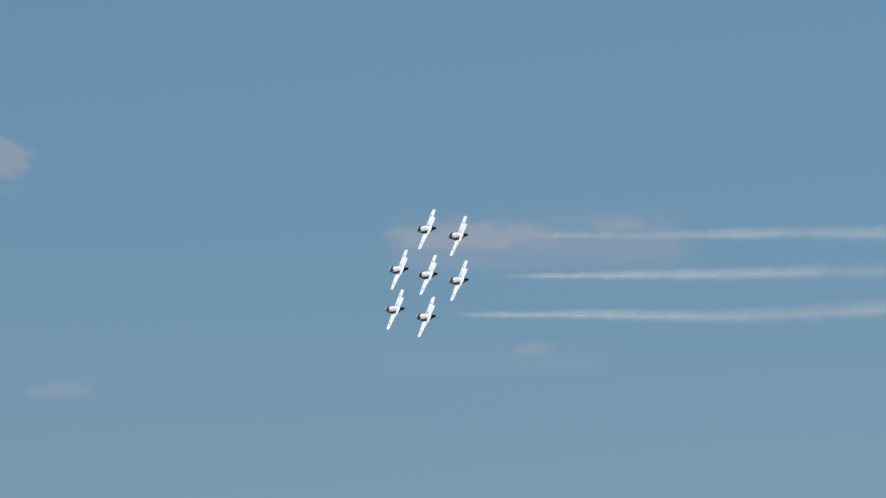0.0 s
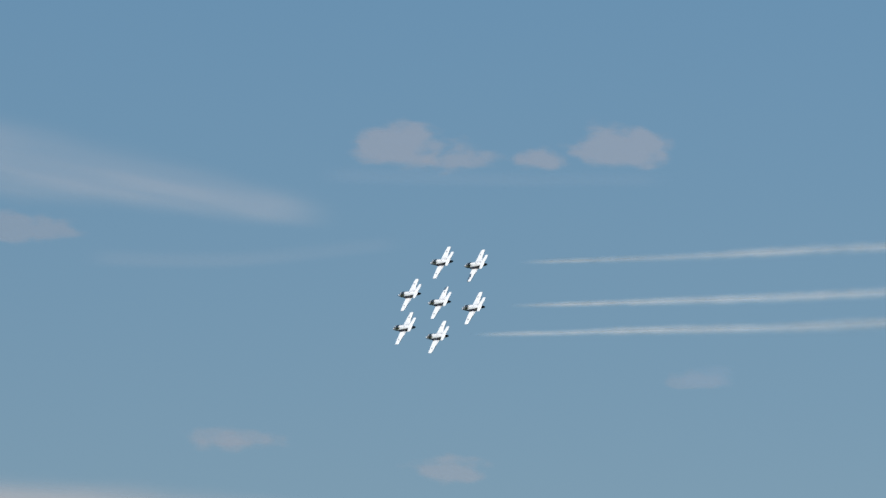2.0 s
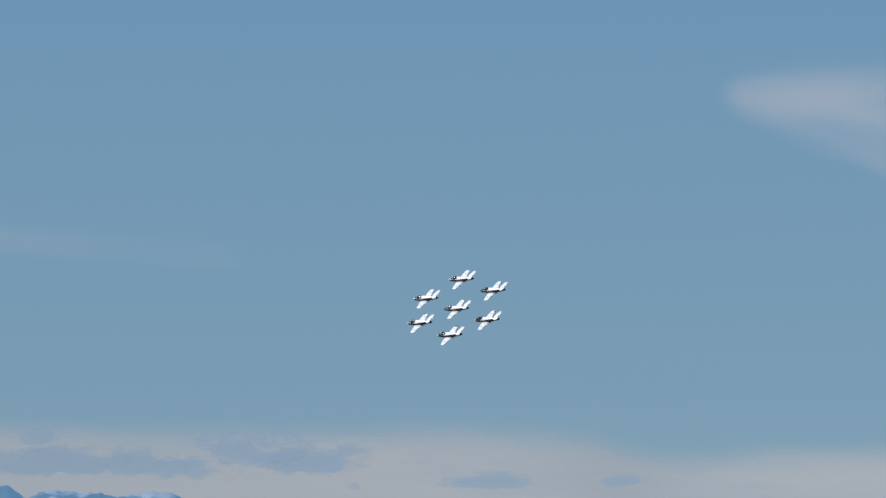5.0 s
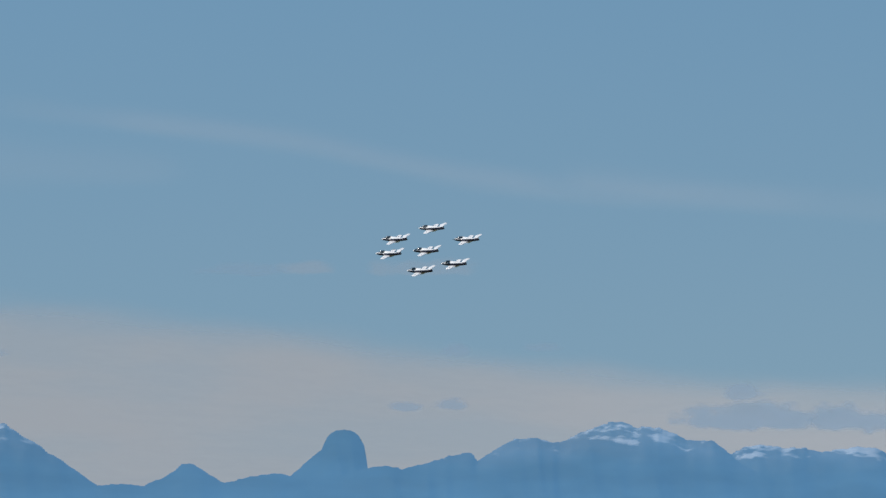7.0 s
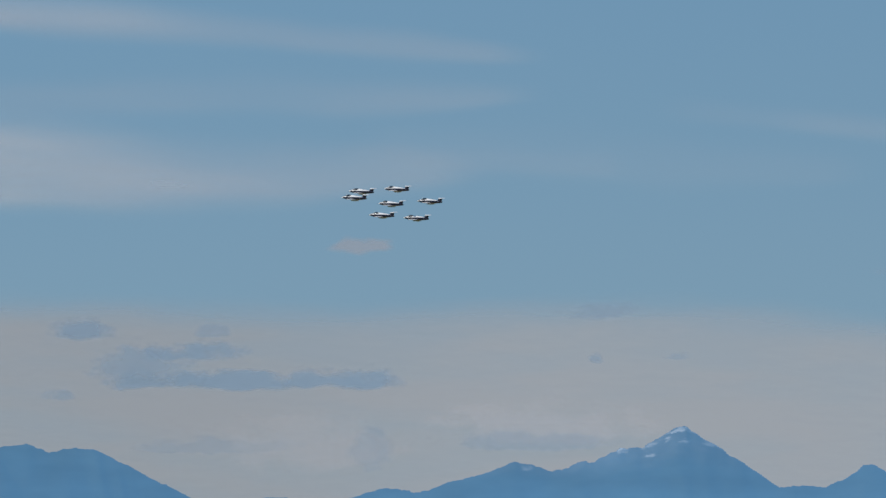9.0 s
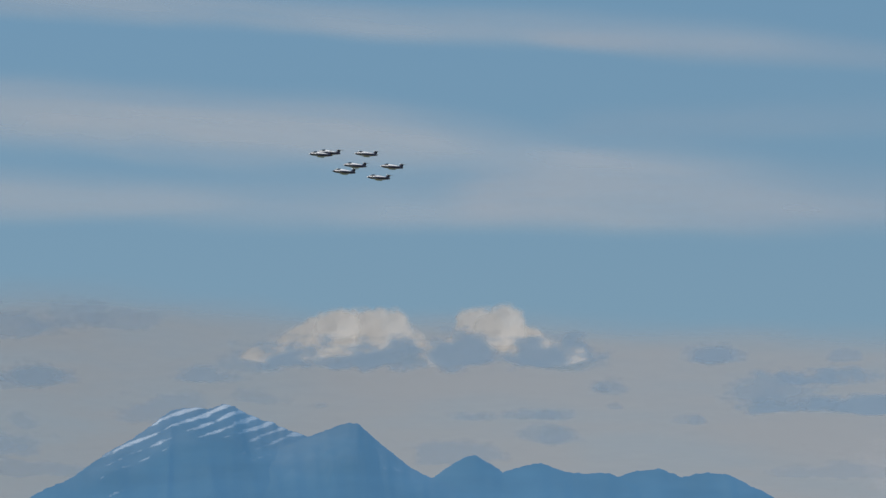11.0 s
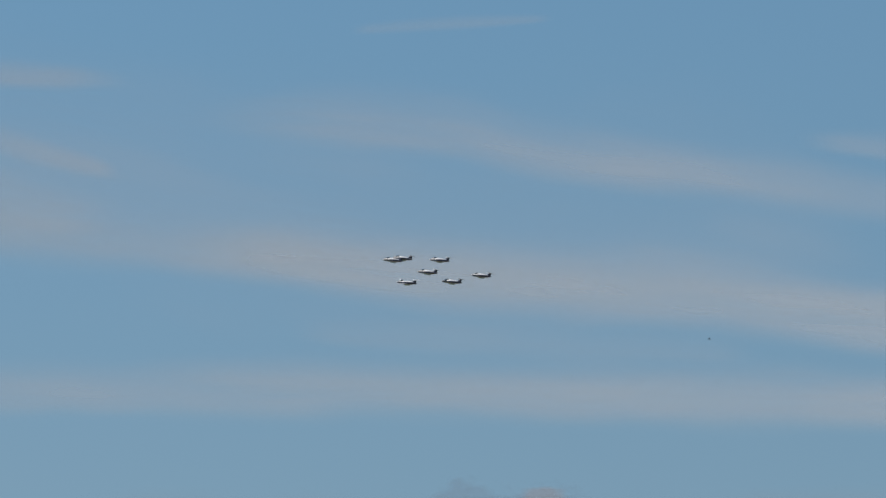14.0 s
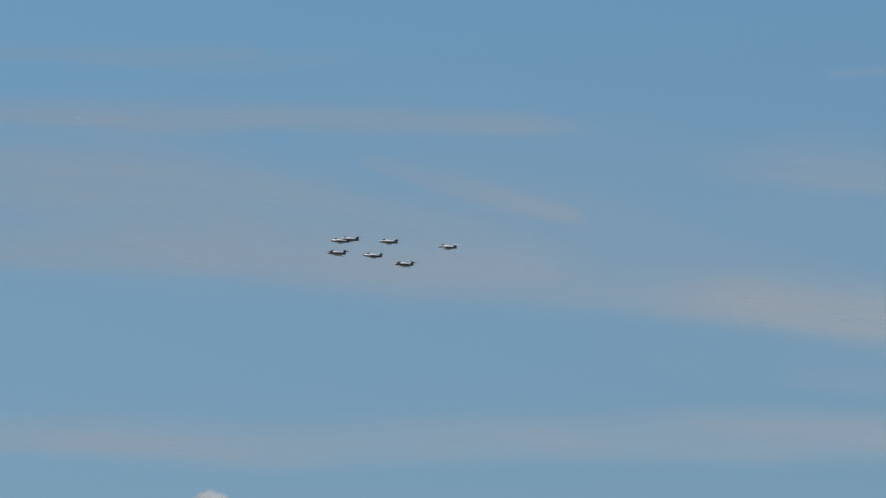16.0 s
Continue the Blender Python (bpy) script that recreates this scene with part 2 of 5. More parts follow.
def mountain_material(strata=False):
    """Forested lower slopes, bare rock above, old snow lying in gullies and on ledges high up."""
    m, n, l, b = material("snow_banded_rock" if strata else "forest_and_rock", 0.95)
    geo = n.new("ShaderNodeTexCoord").outputs["Object"]
    sep = n.new("ShaderNodeSeparateXYZ")
    l.new(geo, sep.inputs[0])
    big, fine = noise_tex(n, l, 0.012, 5, 0.6, geo), noise_tex(n, l, 0.09, 5, 0.6, geo)
    mottle = mathn(n, l, "MULTIPLY_ADD", fine.outputs[0], 0.45, mathn(n, l, "MULTIPLY", big.outputs[0], 0.6))
    forest, rock = ramp(n, [(0.35, (0.018, 0.032, 0.018)), (0.65, (0.06, 0.075, 0.04))]), ramp(n, [(0.35, (0.10, 0.095, 0.09)), (0.65, (0.24, 0.23, 0.21))])
    l.new(mottle, forest.inputs[0])
    l.new(mottle, rock.inputs[0])
    at = n.new("ShaderNodeAttribute")
    at.attribute_name = "snow"
    bare = mathn(n, l, "MULTIPLY_ADD", at.outputs["Fac"], 1.1, mathn(n, l, "MULTIPLY_ADD", big.outputs[0], 1.2, -0.85), clamp=True)
    skin = mixc(n, l, bare, forest.outputs[0], rock.outputs[0])
    mp = n.new("ShaderNodeMapping")
    mp.inputs["Rotation"].default_value, mp.inputs["Scale"].default_value = (0, radians(-28), radians(35)), (1, 1, 2.4)
    l.new(geo, mp.inputs[0])
    ledge = noise_tex(n, l, 0.06, 5, 0.6, mp.outputs[0])
    patch = noise_tex(n, l, 0.016, 3, 0.5, geo)
    f = mathn(n, l, "ADD", mathn(n, l, "MULTIPLY", at.outputs["Fac"], 0.42), mathn(n, l, "SUBTRACT", mathn(n, l, "MULTIPLY_ADD", patch.outputs[0], 0.55, ledge.outputs[0]), 1.10))
    if strata:               # snow lies along tilted beds of rock
        across = mathn(n, l, "ADD", mathn(n, l, "MULTIPLY", sep.outputs[0], math.cos(radians(33.4))), mathn(n, l, "MULTIPLY", sep.outputs[1], math.sin(radians(33.4))))
        bed = mathn(n, l, "SUBTRACT", sep.outputs[2], mathn(n, l, "MULTIPLY", across, 0.42))
        wobble = mathn(n, l, "MULTIPLY", noise_tex(n, l, 0.025, 4, 0.55, geo).outputs[0], 7.0)
        wave = mathn(n, l, "SINE", mathn(n, l, "MULTIPLY_ADD", bed, 6.2832 / 7.4, wobble))
        f = mathn(n, l, "MULTIPLY_ADD", wave, 0.16, mathn(n, l, "MULTIPLY_ADD", f, 0.6, -0.02))
    f = mathn(n, l, "MULTIPLY", mathn(n, l, "SUBTRACT", f, 0.03), 9.0, clamp=True)
    l.new(mixc(n, l, f, skin, (0.76, 0.74, 0.72)), b.inputs["Base Color"])
    b.inputs["Specular IOR Level"].default_value = 0.0
    return m


M_ROCK, M_STRATA = mountain_material(), mountain_material(True)


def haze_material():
    """Blue tint standing in for the air between the airfield and the mountains, thicker towards the valley floor, with
    faint wisps in it.
    """
    m = bpy.data.materials.new("haze_sheet_tint")
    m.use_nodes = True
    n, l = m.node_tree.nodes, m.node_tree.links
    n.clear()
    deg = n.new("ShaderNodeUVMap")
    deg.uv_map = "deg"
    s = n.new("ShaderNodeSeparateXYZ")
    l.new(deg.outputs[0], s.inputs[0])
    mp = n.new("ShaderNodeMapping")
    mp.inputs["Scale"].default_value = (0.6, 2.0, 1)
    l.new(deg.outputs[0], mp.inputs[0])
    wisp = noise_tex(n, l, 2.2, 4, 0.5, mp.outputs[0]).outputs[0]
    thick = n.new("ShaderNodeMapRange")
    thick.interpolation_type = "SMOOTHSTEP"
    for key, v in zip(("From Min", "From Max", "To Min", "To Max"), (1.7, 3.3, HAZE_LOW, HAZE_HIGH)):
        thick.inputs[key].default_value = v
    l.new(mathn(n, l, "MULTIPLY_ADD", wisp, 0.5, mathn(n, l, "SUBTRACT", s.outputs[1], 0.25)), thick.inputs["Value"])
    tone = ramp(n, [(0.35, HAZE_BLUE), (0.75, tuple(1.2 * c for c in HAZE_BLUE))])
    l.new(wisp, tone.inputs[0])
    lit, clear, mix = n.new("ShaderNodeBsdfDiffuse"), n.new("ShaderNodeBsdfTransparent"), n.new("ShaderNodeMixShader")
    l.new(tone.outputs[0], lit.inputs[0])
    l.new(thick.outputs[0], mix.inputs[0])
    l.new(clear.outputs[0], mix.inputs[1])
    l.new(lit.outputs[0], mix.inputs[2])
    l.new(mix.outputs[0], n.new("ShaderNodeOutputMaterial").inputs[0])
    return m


# haze painted as a sheet: its tint, then its density low and high
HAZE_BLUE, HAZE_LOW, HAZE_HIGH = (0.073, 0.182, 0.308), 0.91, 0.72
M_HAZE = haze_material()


def ground_material():
    m, n, l, b = material("mown_grass", 0.9)
    at = n.new("ShaderNodeTexCoord").outputs["Object"]
    field, tuft = noise_tex(n, l, 0.004, 4, 0.5, at), noise_tex(n, l, 3.0, 5, 0.6, at)
    r = ramp(n, [(0.3, (0.045, 0.085, 0.025)), (0.5, (0.09, 0.11, 0.04)), (0.7, (0.15, 0.13, 0.06))])
    l.new(mathn(n, l, "MULTIPLY_ADD", tuft.outputs[0], 0.35, mathn(n, l, "MULTIPLY", field.outputs[0], 0.65)), r.inputs[0])
    l.new(r.outputs[0], b.inputs["Base Color"])
    bump = n.new("ShaderNodeBump")
    bump.inputs["Strength"].default_value = 0.4
    l.new(tuft.outputs[0], bump.inputs["Height"])
    l.new(bump.outputs[0], b.inputs["Normal"])
    return m


M_GRASS = ground_material()


# ---- mesh helpers ----
def mesh_of(name, verts, faces, mat, smooth=True):
    me = bpy.data.meshes.new(name)
    me.from_pydata([tuple(v) for v in verts], [], faces)
    me.materials.append(mat)
    if smooth:
        me.shade_smooth()
    me.update()
    return me


def part(name, bm, mat, parent, label=""):
    """Links a bmesh as one mesh object under a thing or a part."""
    bmesh.ops.recalc_face_normals(bm, faces=bm.faces)
    me = bpy.data.meshes.new(name)
    bm.to_mesh(me)
    bm.free()
    me.materials.append(mat)
    me.shade_smooth()
    ob = new(name, me)
    ob.parent = parent
    return tagged(ob, label)


def loft(sections, closed=True):
    """A skin through rings of points; every ring has the same count."""
    bm = bmesh.new()
    rings = [[bm.verts.new(p) for p in ring] for ring in sections]
    k = len(rings[0])
    for a, b in zip(rings, rings[1:]):
        for i in range(k):
            bm.faces.new((a[i], a[(i + 1) % k], b[(i + 1) % k], b[i]))
    if closed:
        bm.faces.new(rings[0])
        bm.faces.new(rings[-1])
    return bm


def oval(x, hw, hh, zc, k=20, flat=1.0, yc=0.0):
    """A ring across the x axis; flat below 1 squares it off."""
    out = []
    for i in range(k):
        a = 2 * math.pi * i / k
        c, s = math.cos(a), math.sin(a)
        out.append((x, yc + hw * math.copysign(abs(c) ** flat, c), zc + hh * math.copysign(abs(s) ** flat, s)))
    return out


FOIL = [(1.0, 0.0), (0.97, 0.022), (0.88, 0.045), (0.7, 0.06), (0.45, 0.055), (0.2, 0.03), (0.0, 0.003),
        (0.2, -0.018), (0.45, -0.035), (0.7, -0.042), (0.88, -0.034), (0.97, -0.018)]


def foil(lead, chord, y, z, thick=1.0, upright=False):
    """An aerofoil ring, leading edge at x = lead, at y, z; upright turns its thickness sideways."""
    ring = []
    for c, h in FOIL:
        x, t = lead - chord * (1 - c), h * chord * thick
        ring.append((x, y + t, z) if upright else (x, y, z + t))
    return ring


# ---- the ground and the distance ----
def build_ground():
    n, size = 40, 7000.0
    verts = [((i / n - 0.5) * 2 * size, (j / n - 0.5) * 2 * size, 0.0) for j in range(n + 1) for i in range(n + 1)]
    faces = [(j * (n + 1) + i, j * (n + 1) + i + 1, (j + 1) * (n + 1) + i + 1, (j + 1) * (n + 1) + i) for j in range(n) for i in range(n)]
    ob = new("ground", mesh_of("ground", verts, faces, M_GRASS))
    tagged(ob, "flat mown grass airfield reaching to the mountains", "ground", kind="structure")


SKYLINE = {}                             # the highest crest at each hundredth of a degree


def mountain(label, r, left, right, peaks, snow=0.5, rough=1.0, seed=0, mat=None, step=0.02, tower=None, drift=None):
    """A mountain whose crest stands r metres off between two bearings. A peak: bearing, height in degrees, fall to the left and to
    the right, half-width of its flat top. A tower: bearing, foot, top, half-width. A drift: where most of the snow lies, and how far it
    reaches to each side."""
    rows, behind = 46, 8
    cols = int((left - right) / step)
    crests = []
    for i in range(cols + 1):
        az = left - i * step
        crest = 0.25
        for a, e, sl, sr, flat in peaks:
            d = az - a
            s = sl if d > 0 else sr
            over = max(0.0, abs(d) - flat)
            crest = max(crest, e - s * (math.sqrt(over * over + 0.0004) - 0.02) - 0.06 * min(1, abs(d) / max(flat, 0.02)) * flat)
        if tower:
            d = abs(az - tower[0]) / tower[3]
            if d < 1:
                crest = max(crest, tower[1] + (tower[2] - tower[1]) * math.sqrt(1 - d ** 2.8))
        crest += rough * (0.026 * noise.fractal((az * 2.6, seed, 0), 1.0, 2.0, 5) + 0.010 * noise.noise((az * 22, seed, 3)) + 0.006 * noise.noise((az * 60, seed, 8)))
        fade = max(0.0, min(1.0, (left - az) / 0.9, (az - right) / 0.9))
        crest = 0.02 + (crest - 0.02) * fade * fade * (3 - 2 * fade)
        crests.append(crest)
        for k in range(-int(step * 50), int(step * 50) + 1):
            SKYLINE[round(az * 100) + k] = max(SKYLINE.get(round(az * 100) + k, 0.3), crest)
    crests = np.array(crests)
    levels = [crests]                        # the slope below a crest runs ever smoother towards the foot
    for q in range(1, 13):
        k = max(1, int(0.09 * q ** 1.25 / step))
        bell = np.hanning(2 * k + 3)
        levels.append(np.convolve(np.pad(crests, k + 1, mode="edge"), bell / bell.sum(), "valid"))
    verts, snowy = [], []
    for i in range(cols + 1):
        az = left - i * step
        crest = crests[i]
        for k in range(rows + 1):
            t = k / (rows - behind)
            rr = r - 620 + 620 * t
            down = max(0.0, 1 - t) * 12
            lo = min(int(down), 11)
            here = levels[lo][i] + (levels[lo + 1][i] - levels[lo][i]) * (down - lo)
            bulge = math.sin(math.pi * min(t, 1)) ** 0.7
            skew = az + 0.55 * (1 - t) + 0.35 * noise.noise((az * 0.9, t * 1.6, seed + 50))
            spur = abs(noise.noise((skew * 2.1, t * 0.9, seed + 20))) + 0.5 * abs(noise.noise((skew * 5.2, t * 2.0, seed + 31)))
            crag = noise.fractal((az * 7.0, t * 6.0, seed + 7), 0.8, 2.1, 4)
            rise = t ** 0.9 if t <= 1 else 1 - 1.6 * (t - 1)
            e = here * max(rise, 0.0) * (1 - (0.20 * spur + 0.018 * crag) * bulge)
            e = min(e, crest * (0.80 + 0.20 * min(t, 1) ** 0.5)) if t <= 1 else e
            p = bearing(az, 0, rr)
            p.z = (EYE.z + rr * math.tan(radians(e))) if 0 < k < rows and e > 0 else -3.0
            verts.append(p)
            lain = max(0.3, 1 - (abs(az - drift[0]) / drift[1]) ** 2) if drift else 1.0
            snowy.append(snow * lain * max(0.0, min(1.0, 1 - (crest - e) / 0.50)) * max(0.0, min(1.0, (e - 2.3) / 0.3)))
    w = rows + 1
    faces = [(i * w + k, i * w + k + 1, (i + 1) * w + k + 1, (i + 1) * w + k) for i in range(cols) for k in range(rows)]
    me = mesh_of("mountain", verts, faces, mat or M_ROCK)
    at = me.attributes.new("snow", "FLOAT", "POINT")
    at.data.foreach_set("value", snowy)
    tagged(new("mountain", me), label, "mountain", "mountain range")


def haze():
    """One slanting blue-tinted sheet, added to stand in for haze before the whole range, cut to the skyline seen from
    the eye.
    """
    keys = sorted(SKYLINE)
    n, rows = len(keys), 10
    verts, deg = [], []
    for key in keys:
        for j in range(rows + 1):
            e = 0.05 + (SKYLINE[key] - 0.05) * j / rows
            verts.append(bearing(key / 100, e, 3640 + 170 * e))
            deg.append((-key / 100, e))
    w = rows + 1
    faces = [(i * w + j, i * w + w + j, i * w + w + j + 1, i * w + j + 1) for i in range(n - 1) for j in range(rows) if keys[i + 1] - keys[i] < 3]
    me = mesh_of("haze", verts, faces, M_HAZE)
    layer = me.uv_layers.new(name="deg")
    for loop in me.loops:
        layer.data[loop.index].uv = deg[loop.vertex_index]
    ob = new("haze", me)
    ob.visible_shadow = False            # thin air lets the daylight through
    tagged(ob, "blue-tinted sheet standing in for haze before distant mountains", "haze", kind="stuff")


def cumulus(lumps, r, tint, density, label):
    """A heaped cloud: overlapping soft billows of (bearing, height, half-width, half-height) in degrees."""
    n = 12
    verts, faces, unit, deg = [], [], [], []
    for q, (az, el, hw, hh) in enumerate(lumps):
        base = len(verts)
        for i in range(n + 1):
            for j in range(n + 1):
                a, e = (0.5 - i / n) * 2 * hw, (j / n - 0.5) * 2 * hh
                verts.append(bearing(az + a, el + e, r - 4 * q + 1.2 * math.radians(e) * r))
                unit.append((i / n, j / n))
                deg.append((-a + 11.3 * q, e + 7.1 * q))
        w = n + 1
        faces += [(base + i * w + j, base + i * w + j + 1, base + (i + 1) * w + j + 1, base + (i + 1) * w + j) for i in range(n) for j in range(n)]
    me = mesh_of("cumulus_cloud", verts, faces, M_HEAP)
    for key, data in (("unit", unit), ("deg", deg)):
        layer = me.uv_layers.new(name=key)
        for loop in me.loops:
            layer.data[loop.index].uv = data[loop.vertex_index]
    ob = new("cumulus_cloud", me)
    ob.color = (*tint, density)
    ob.visible_shadow = False            # soft vapour lets the daylight through
    tagged(ob, label, "cloud", "heaped clouds", "stuff")


def sheet(name, mat, spine, r, tint, density, label, category, group="", kind="", lean=1.7, rows=8, layer=None):
    """A leaning sheet of cloud along a spine of (bearing, height, half-thickness) in degrees."""
    pts = []
    m = len(spine)
    n = max(12, int(abs(spine[0][0] - spine[-1][0]) / 0.12))
    for i in range(n + 1):
        s = i / n * (m - 1)
        k = min(int(s), m - 2)
        f = s - k
        p0, p1, p2, p3 = (spine[max(0, min(m - 1, k + q))] for q in (-1, 0, 1, 2))
        pts.append([0.5 * (2 * b + (c - a) * f + (2 * a - 5 * b + 4 * c - d) * f * f + (3 * b - a - 3 * c + d) * f ** 3)
                    for a, b, c, d in zip(p0, p1, p2, p3)])
    verts, unit, deg = [], [], []
    for i, (az, el, half) in enumerate(pts):
        for j in range(rows + 1):
            v = j / rows
            e = (v - 0.5) * 2 * half
            verts.append(bearing(az, el + e, r + lean * math.radians(e if layer is None else el + e - layer) * r))
            unit.append(((pts[0][0] - az) / (pts[0][0] - pts[-1][0]), v))
            deg.append((-(az - pts[0][0]), e))
    w = rows + 1
    faces = [(i * w + j, i * w + j + 1, (i + 1) * w + j + 1, (i + 1) * w + j) for i in range(n) for j in range(rows)]
    me = mesh_of(name, verts, faces, mat)
    for key, data in (("unit", unit), ("deg", deg)):
        layer = me.uv_layers.new(name=key)
        for loop in me.loops:
            layer.data[loop.index].uv = data[loop.vertex_index]
    ob = new(name, me)
    ob.color = (*tint, density)
    ob.visible_shadow = False            # thin translucent vapour lets the daylight through
    return tagged(ob, label, category, group, kind)


# The blue tint stands in for shade on torn clouds and cloud bases.
PALE, GREY, ROSE, SHADE_BLUE = (0.40, 0.395, 0.41), (0.355, 0.363, 0.375), (0.335, 0.315, 0.33), (0.215, 0.29, 0.367)
VEIL = (0.424, 0.435, 0.453)


LAYERS = {"cirrus": 0, "puff": 0}       # every sheet floats a little nearer than the one before


def cirrus(density, spine, tint=PALE, r=4940):
    LAYERS["cirrus"] += 1
    r -= 5 * LAYERS["cirrus"]
    sheet("cirrus_cloud", M_BAND, spine, r, tint, density, "thin pale grey cirrus streak high in blue sky", "cloud", "cirrus streaks", "stuff", lean=1.2, layer=9.5)


def puff(az, el, half_w, half_h, density, tint=SHADE_BLUE, r=4690, label="small torn blue-grey cloud in the hazy layer"):
    LAYERS["puff"] += 1
    r -= 3.7 * (LAYERS["puff"] % 17)
    spine = [(az + half_w, el, half_h), (az, el, half_h), (az - half_w, el, half_h)]
    sheet("cloud", M_PUFF, spine, r, tint, density, label, "cloud", "torn low clouds", "stuff", lean=1.2)


build_ground()
mountain('blue hazy mountain with slanting snow bands near its summit', 4330, 36.5, 29.8, [(33.54, 3.18, 0.68, 0.6, 0.23), (33.33, 3.23, 0.5, 0.55, 0.02), (32.99, 3.08, 0.6, 0.6, 0.02), (32.79, 2.99, 0.5, 0.5, 0.05)], 1.1, 1, 1, M_STRATA, drift=(33.25, 1.5))
mountain('dark blue rounded mountain beside a snowy peak', 4300, 34.9, 29.5, [(32.29, 3.06, 0.42, 0.85, 0.06), (32.48, 3.00, 0.6, 0.5, 0.04), (31.86, 2.70, 0.6, 0.45, 0.04)], 0.62, 0.8, 2)
mountain('low blue hazy foothill with a small pointed top', 4360, 34.0, 27.5, [(31.24, 2.79, 0.62, 0.6, 0.01), (30.73, 2.71, 0.3, 0.35, 0.07), (30.26, 2.65, 0.15, 0.4, 0.14)], 0.2, 1, 3)
mountain('long blue hazy mountain shoulder under low clouds', 4380, 33.0, 25.9, [(29.66, 2.67, 0.2, 0.4, 0.02), (29.23, 2.64, 0.3, 0.5, 0.12), (28.71, 2.38, 0.5, 0.45, 0.07), (30.17, 2.61, 0.15, 0.3, 0.14)], 0.2, 1, 4)
mountain('pointed blue mountain with patches of snow', 4330, 28.0, 18.6, [(24.10, 2.81, 0.62, 0.66, 0.01), (24.47, 2.63, 0.5, 0.5, 0.14), (24.75, 2.53, 0.5, 0.5, 0.04), (23.12, 2.30, 0.15, 0.1, 0.29), (22.74, 2.34, 0.5, 0.5, 0.02), (22.52, 2.46, 0.62, 0.5, 0.01), (22.16, 2.31, 0.2, 0.2, 0.19), (21.78, 2.39, 0.2, 0.35, 0.06)], 0.95, 1, 5)
mountain('jagged snow-streaked ridge joining a pointed mountain', 4370, 29.4, 21.8, [(25.49, 2.51, 0.42, 0.35, 0.02), (24.94, 2.51, 0.45, 0.6, 0.01), (25.14, 2.44, 0.3, 0.3, 0.10), (25.76, 2.42, 0.30, 0.4, 0.03), (26.09, 2.30, 0.3, 0.3, 0.05), (26.57, 2.29, 0.28, 0.18, 0.08), (27.58, 2.21, 0.12, 0.16, 0.06)], 1.3, 1.2, 6)
mountain('steep-sided rock tower standing on a blue ridge', 4450, 24.0, 18.6, [(21.36, 2.585, 0.84, 0.9, 0.02), (21.03, 2.44, 0.5, 0.7, 0.02)], 0.35, 0.7, 7, None, 0.008, (21.195, 2.43, 2.765, 0.20))
mountain('broad blue mountain with snow along its ridge', 4340, 24.7, 15.0, [(20.13, 2.57, 0.24, 1.6, 0.01), (20.82, 2.45, 0.3, 0.2, 0.17), (21.49, 2.37, 0.2, 0.15, 0.19), (18.91, 2.84, 0.5, 0.4, 0.07), (18.60, 2.79, 0.4, 0.45, 0.07), (19.65, 2.70, 0.6, 0.3, 0.07), (19.27, 2.67, 0.35, 0.4, 0.09), (18.24, 2.69, 0.4, 0.85, 0.15)], 0.85, 1.1, 8)
mountain('snow-streaked blue mountain behind a broader one', 4400, 20.2, 14.3, [(17.67, 2.64, 0.4, 0.15, 0.07), (17.38, 2.62, 0.3, 0.2, 0.07), (17.16, 2.58, 0.3, 0.3, 0.07), (16.83, 2.62, 0.2, 0.75, 0.16)], 1.05, 1.1, 9)
mountain('low blue hazy hill on the horizon', 4400, 19.6, 9.3, [(15.98, 2.48, 0.28, 1.1, 0.03), (13.86, 2.54, 0.62, 0.6, 0.04), (14.79, 2.05, 0.1, 0.1, 0.29), (12.88, 2.08, 0.1, 0.1, 0.29)], 0.3, 1, 10)
mountain('flat-topped blue mountain half hidden under low clouds', 4380, 41.5, 34.5, [(37.35, 3.13, 0.28, 0.6, 0.07), (37.62, 3.07, 0.22, 0.5, 0.10), (38.00, 3.02, 0.15, 0.6, 0.19), (38.72, 2.91, 0.12, 0.5, 0.19)], 0.3, 1, 12)
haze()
sheet("cloud_bank", M_BANK, [(62.00, 1.81, 1.31), (58.00, 1.91, 1.41), (54.00, 2.01, 1.51), (51.00, 2.06, 1.56), (48.00, 2.11, 1.61), (45.00, 2.21, 1.71), (42.68, 2.49, 1.99), (41.24, 2.50, 2.00), (40.27, 2.50, 2.00), (36.91, 2.49, 1.99), (35.19, 2.49, 1.99), (32.31, 2.37, 1.87), (29.44, 2.34, 1.84), (26.87, 2.25, 1.75), (24.47, 2.24, 1.74), (22.20, 2.17, 1.67), (19.04, 2.00, 1.50), (15.69, 1.95, 1.45), (13.53, 1.92, 1.42), (12.34, 1.81, 1.31), (10.48, 1.80, 1.30), (6.64, 1.74, 1.24), (3.30, 1.41, 0.91), (0.00, 1.26, 0.76), (-4.00, 1.19, 0.69), (-8.00, 1.11, 0.61), (-12.00, 1.06, 0.56), (-16.00, 1.01, 0.51)], 4800, GREY, 0.97, "pale grey layer of haze cloud low over mountains", "cloud", kind="stuff", lean=1.0, rows=16)
cirrus(0.28, [(0.60, 5.12, 0.38), (-0.08, 5.09, 0.38), (-0.80, 5.07, 0.38), (-2.24, 5.06, 0.38)], ROSE)
puff(-0.20, 5.11, 0.97, 0.32, 0.38, ROSE, 4700, 'small pale pinkish cloud drifting in blue sky')
puff(-1.50, 5.22, 0.32, 0.19, 0.26, ROSE, 4700, 'small pale pinkish cloud drifting in blue sky')
puff(-0.77, 4.15, 0.29, 0.14, 0.30, ROSE, 4700, 'small pale pinkish cloud drifting in blue sky')
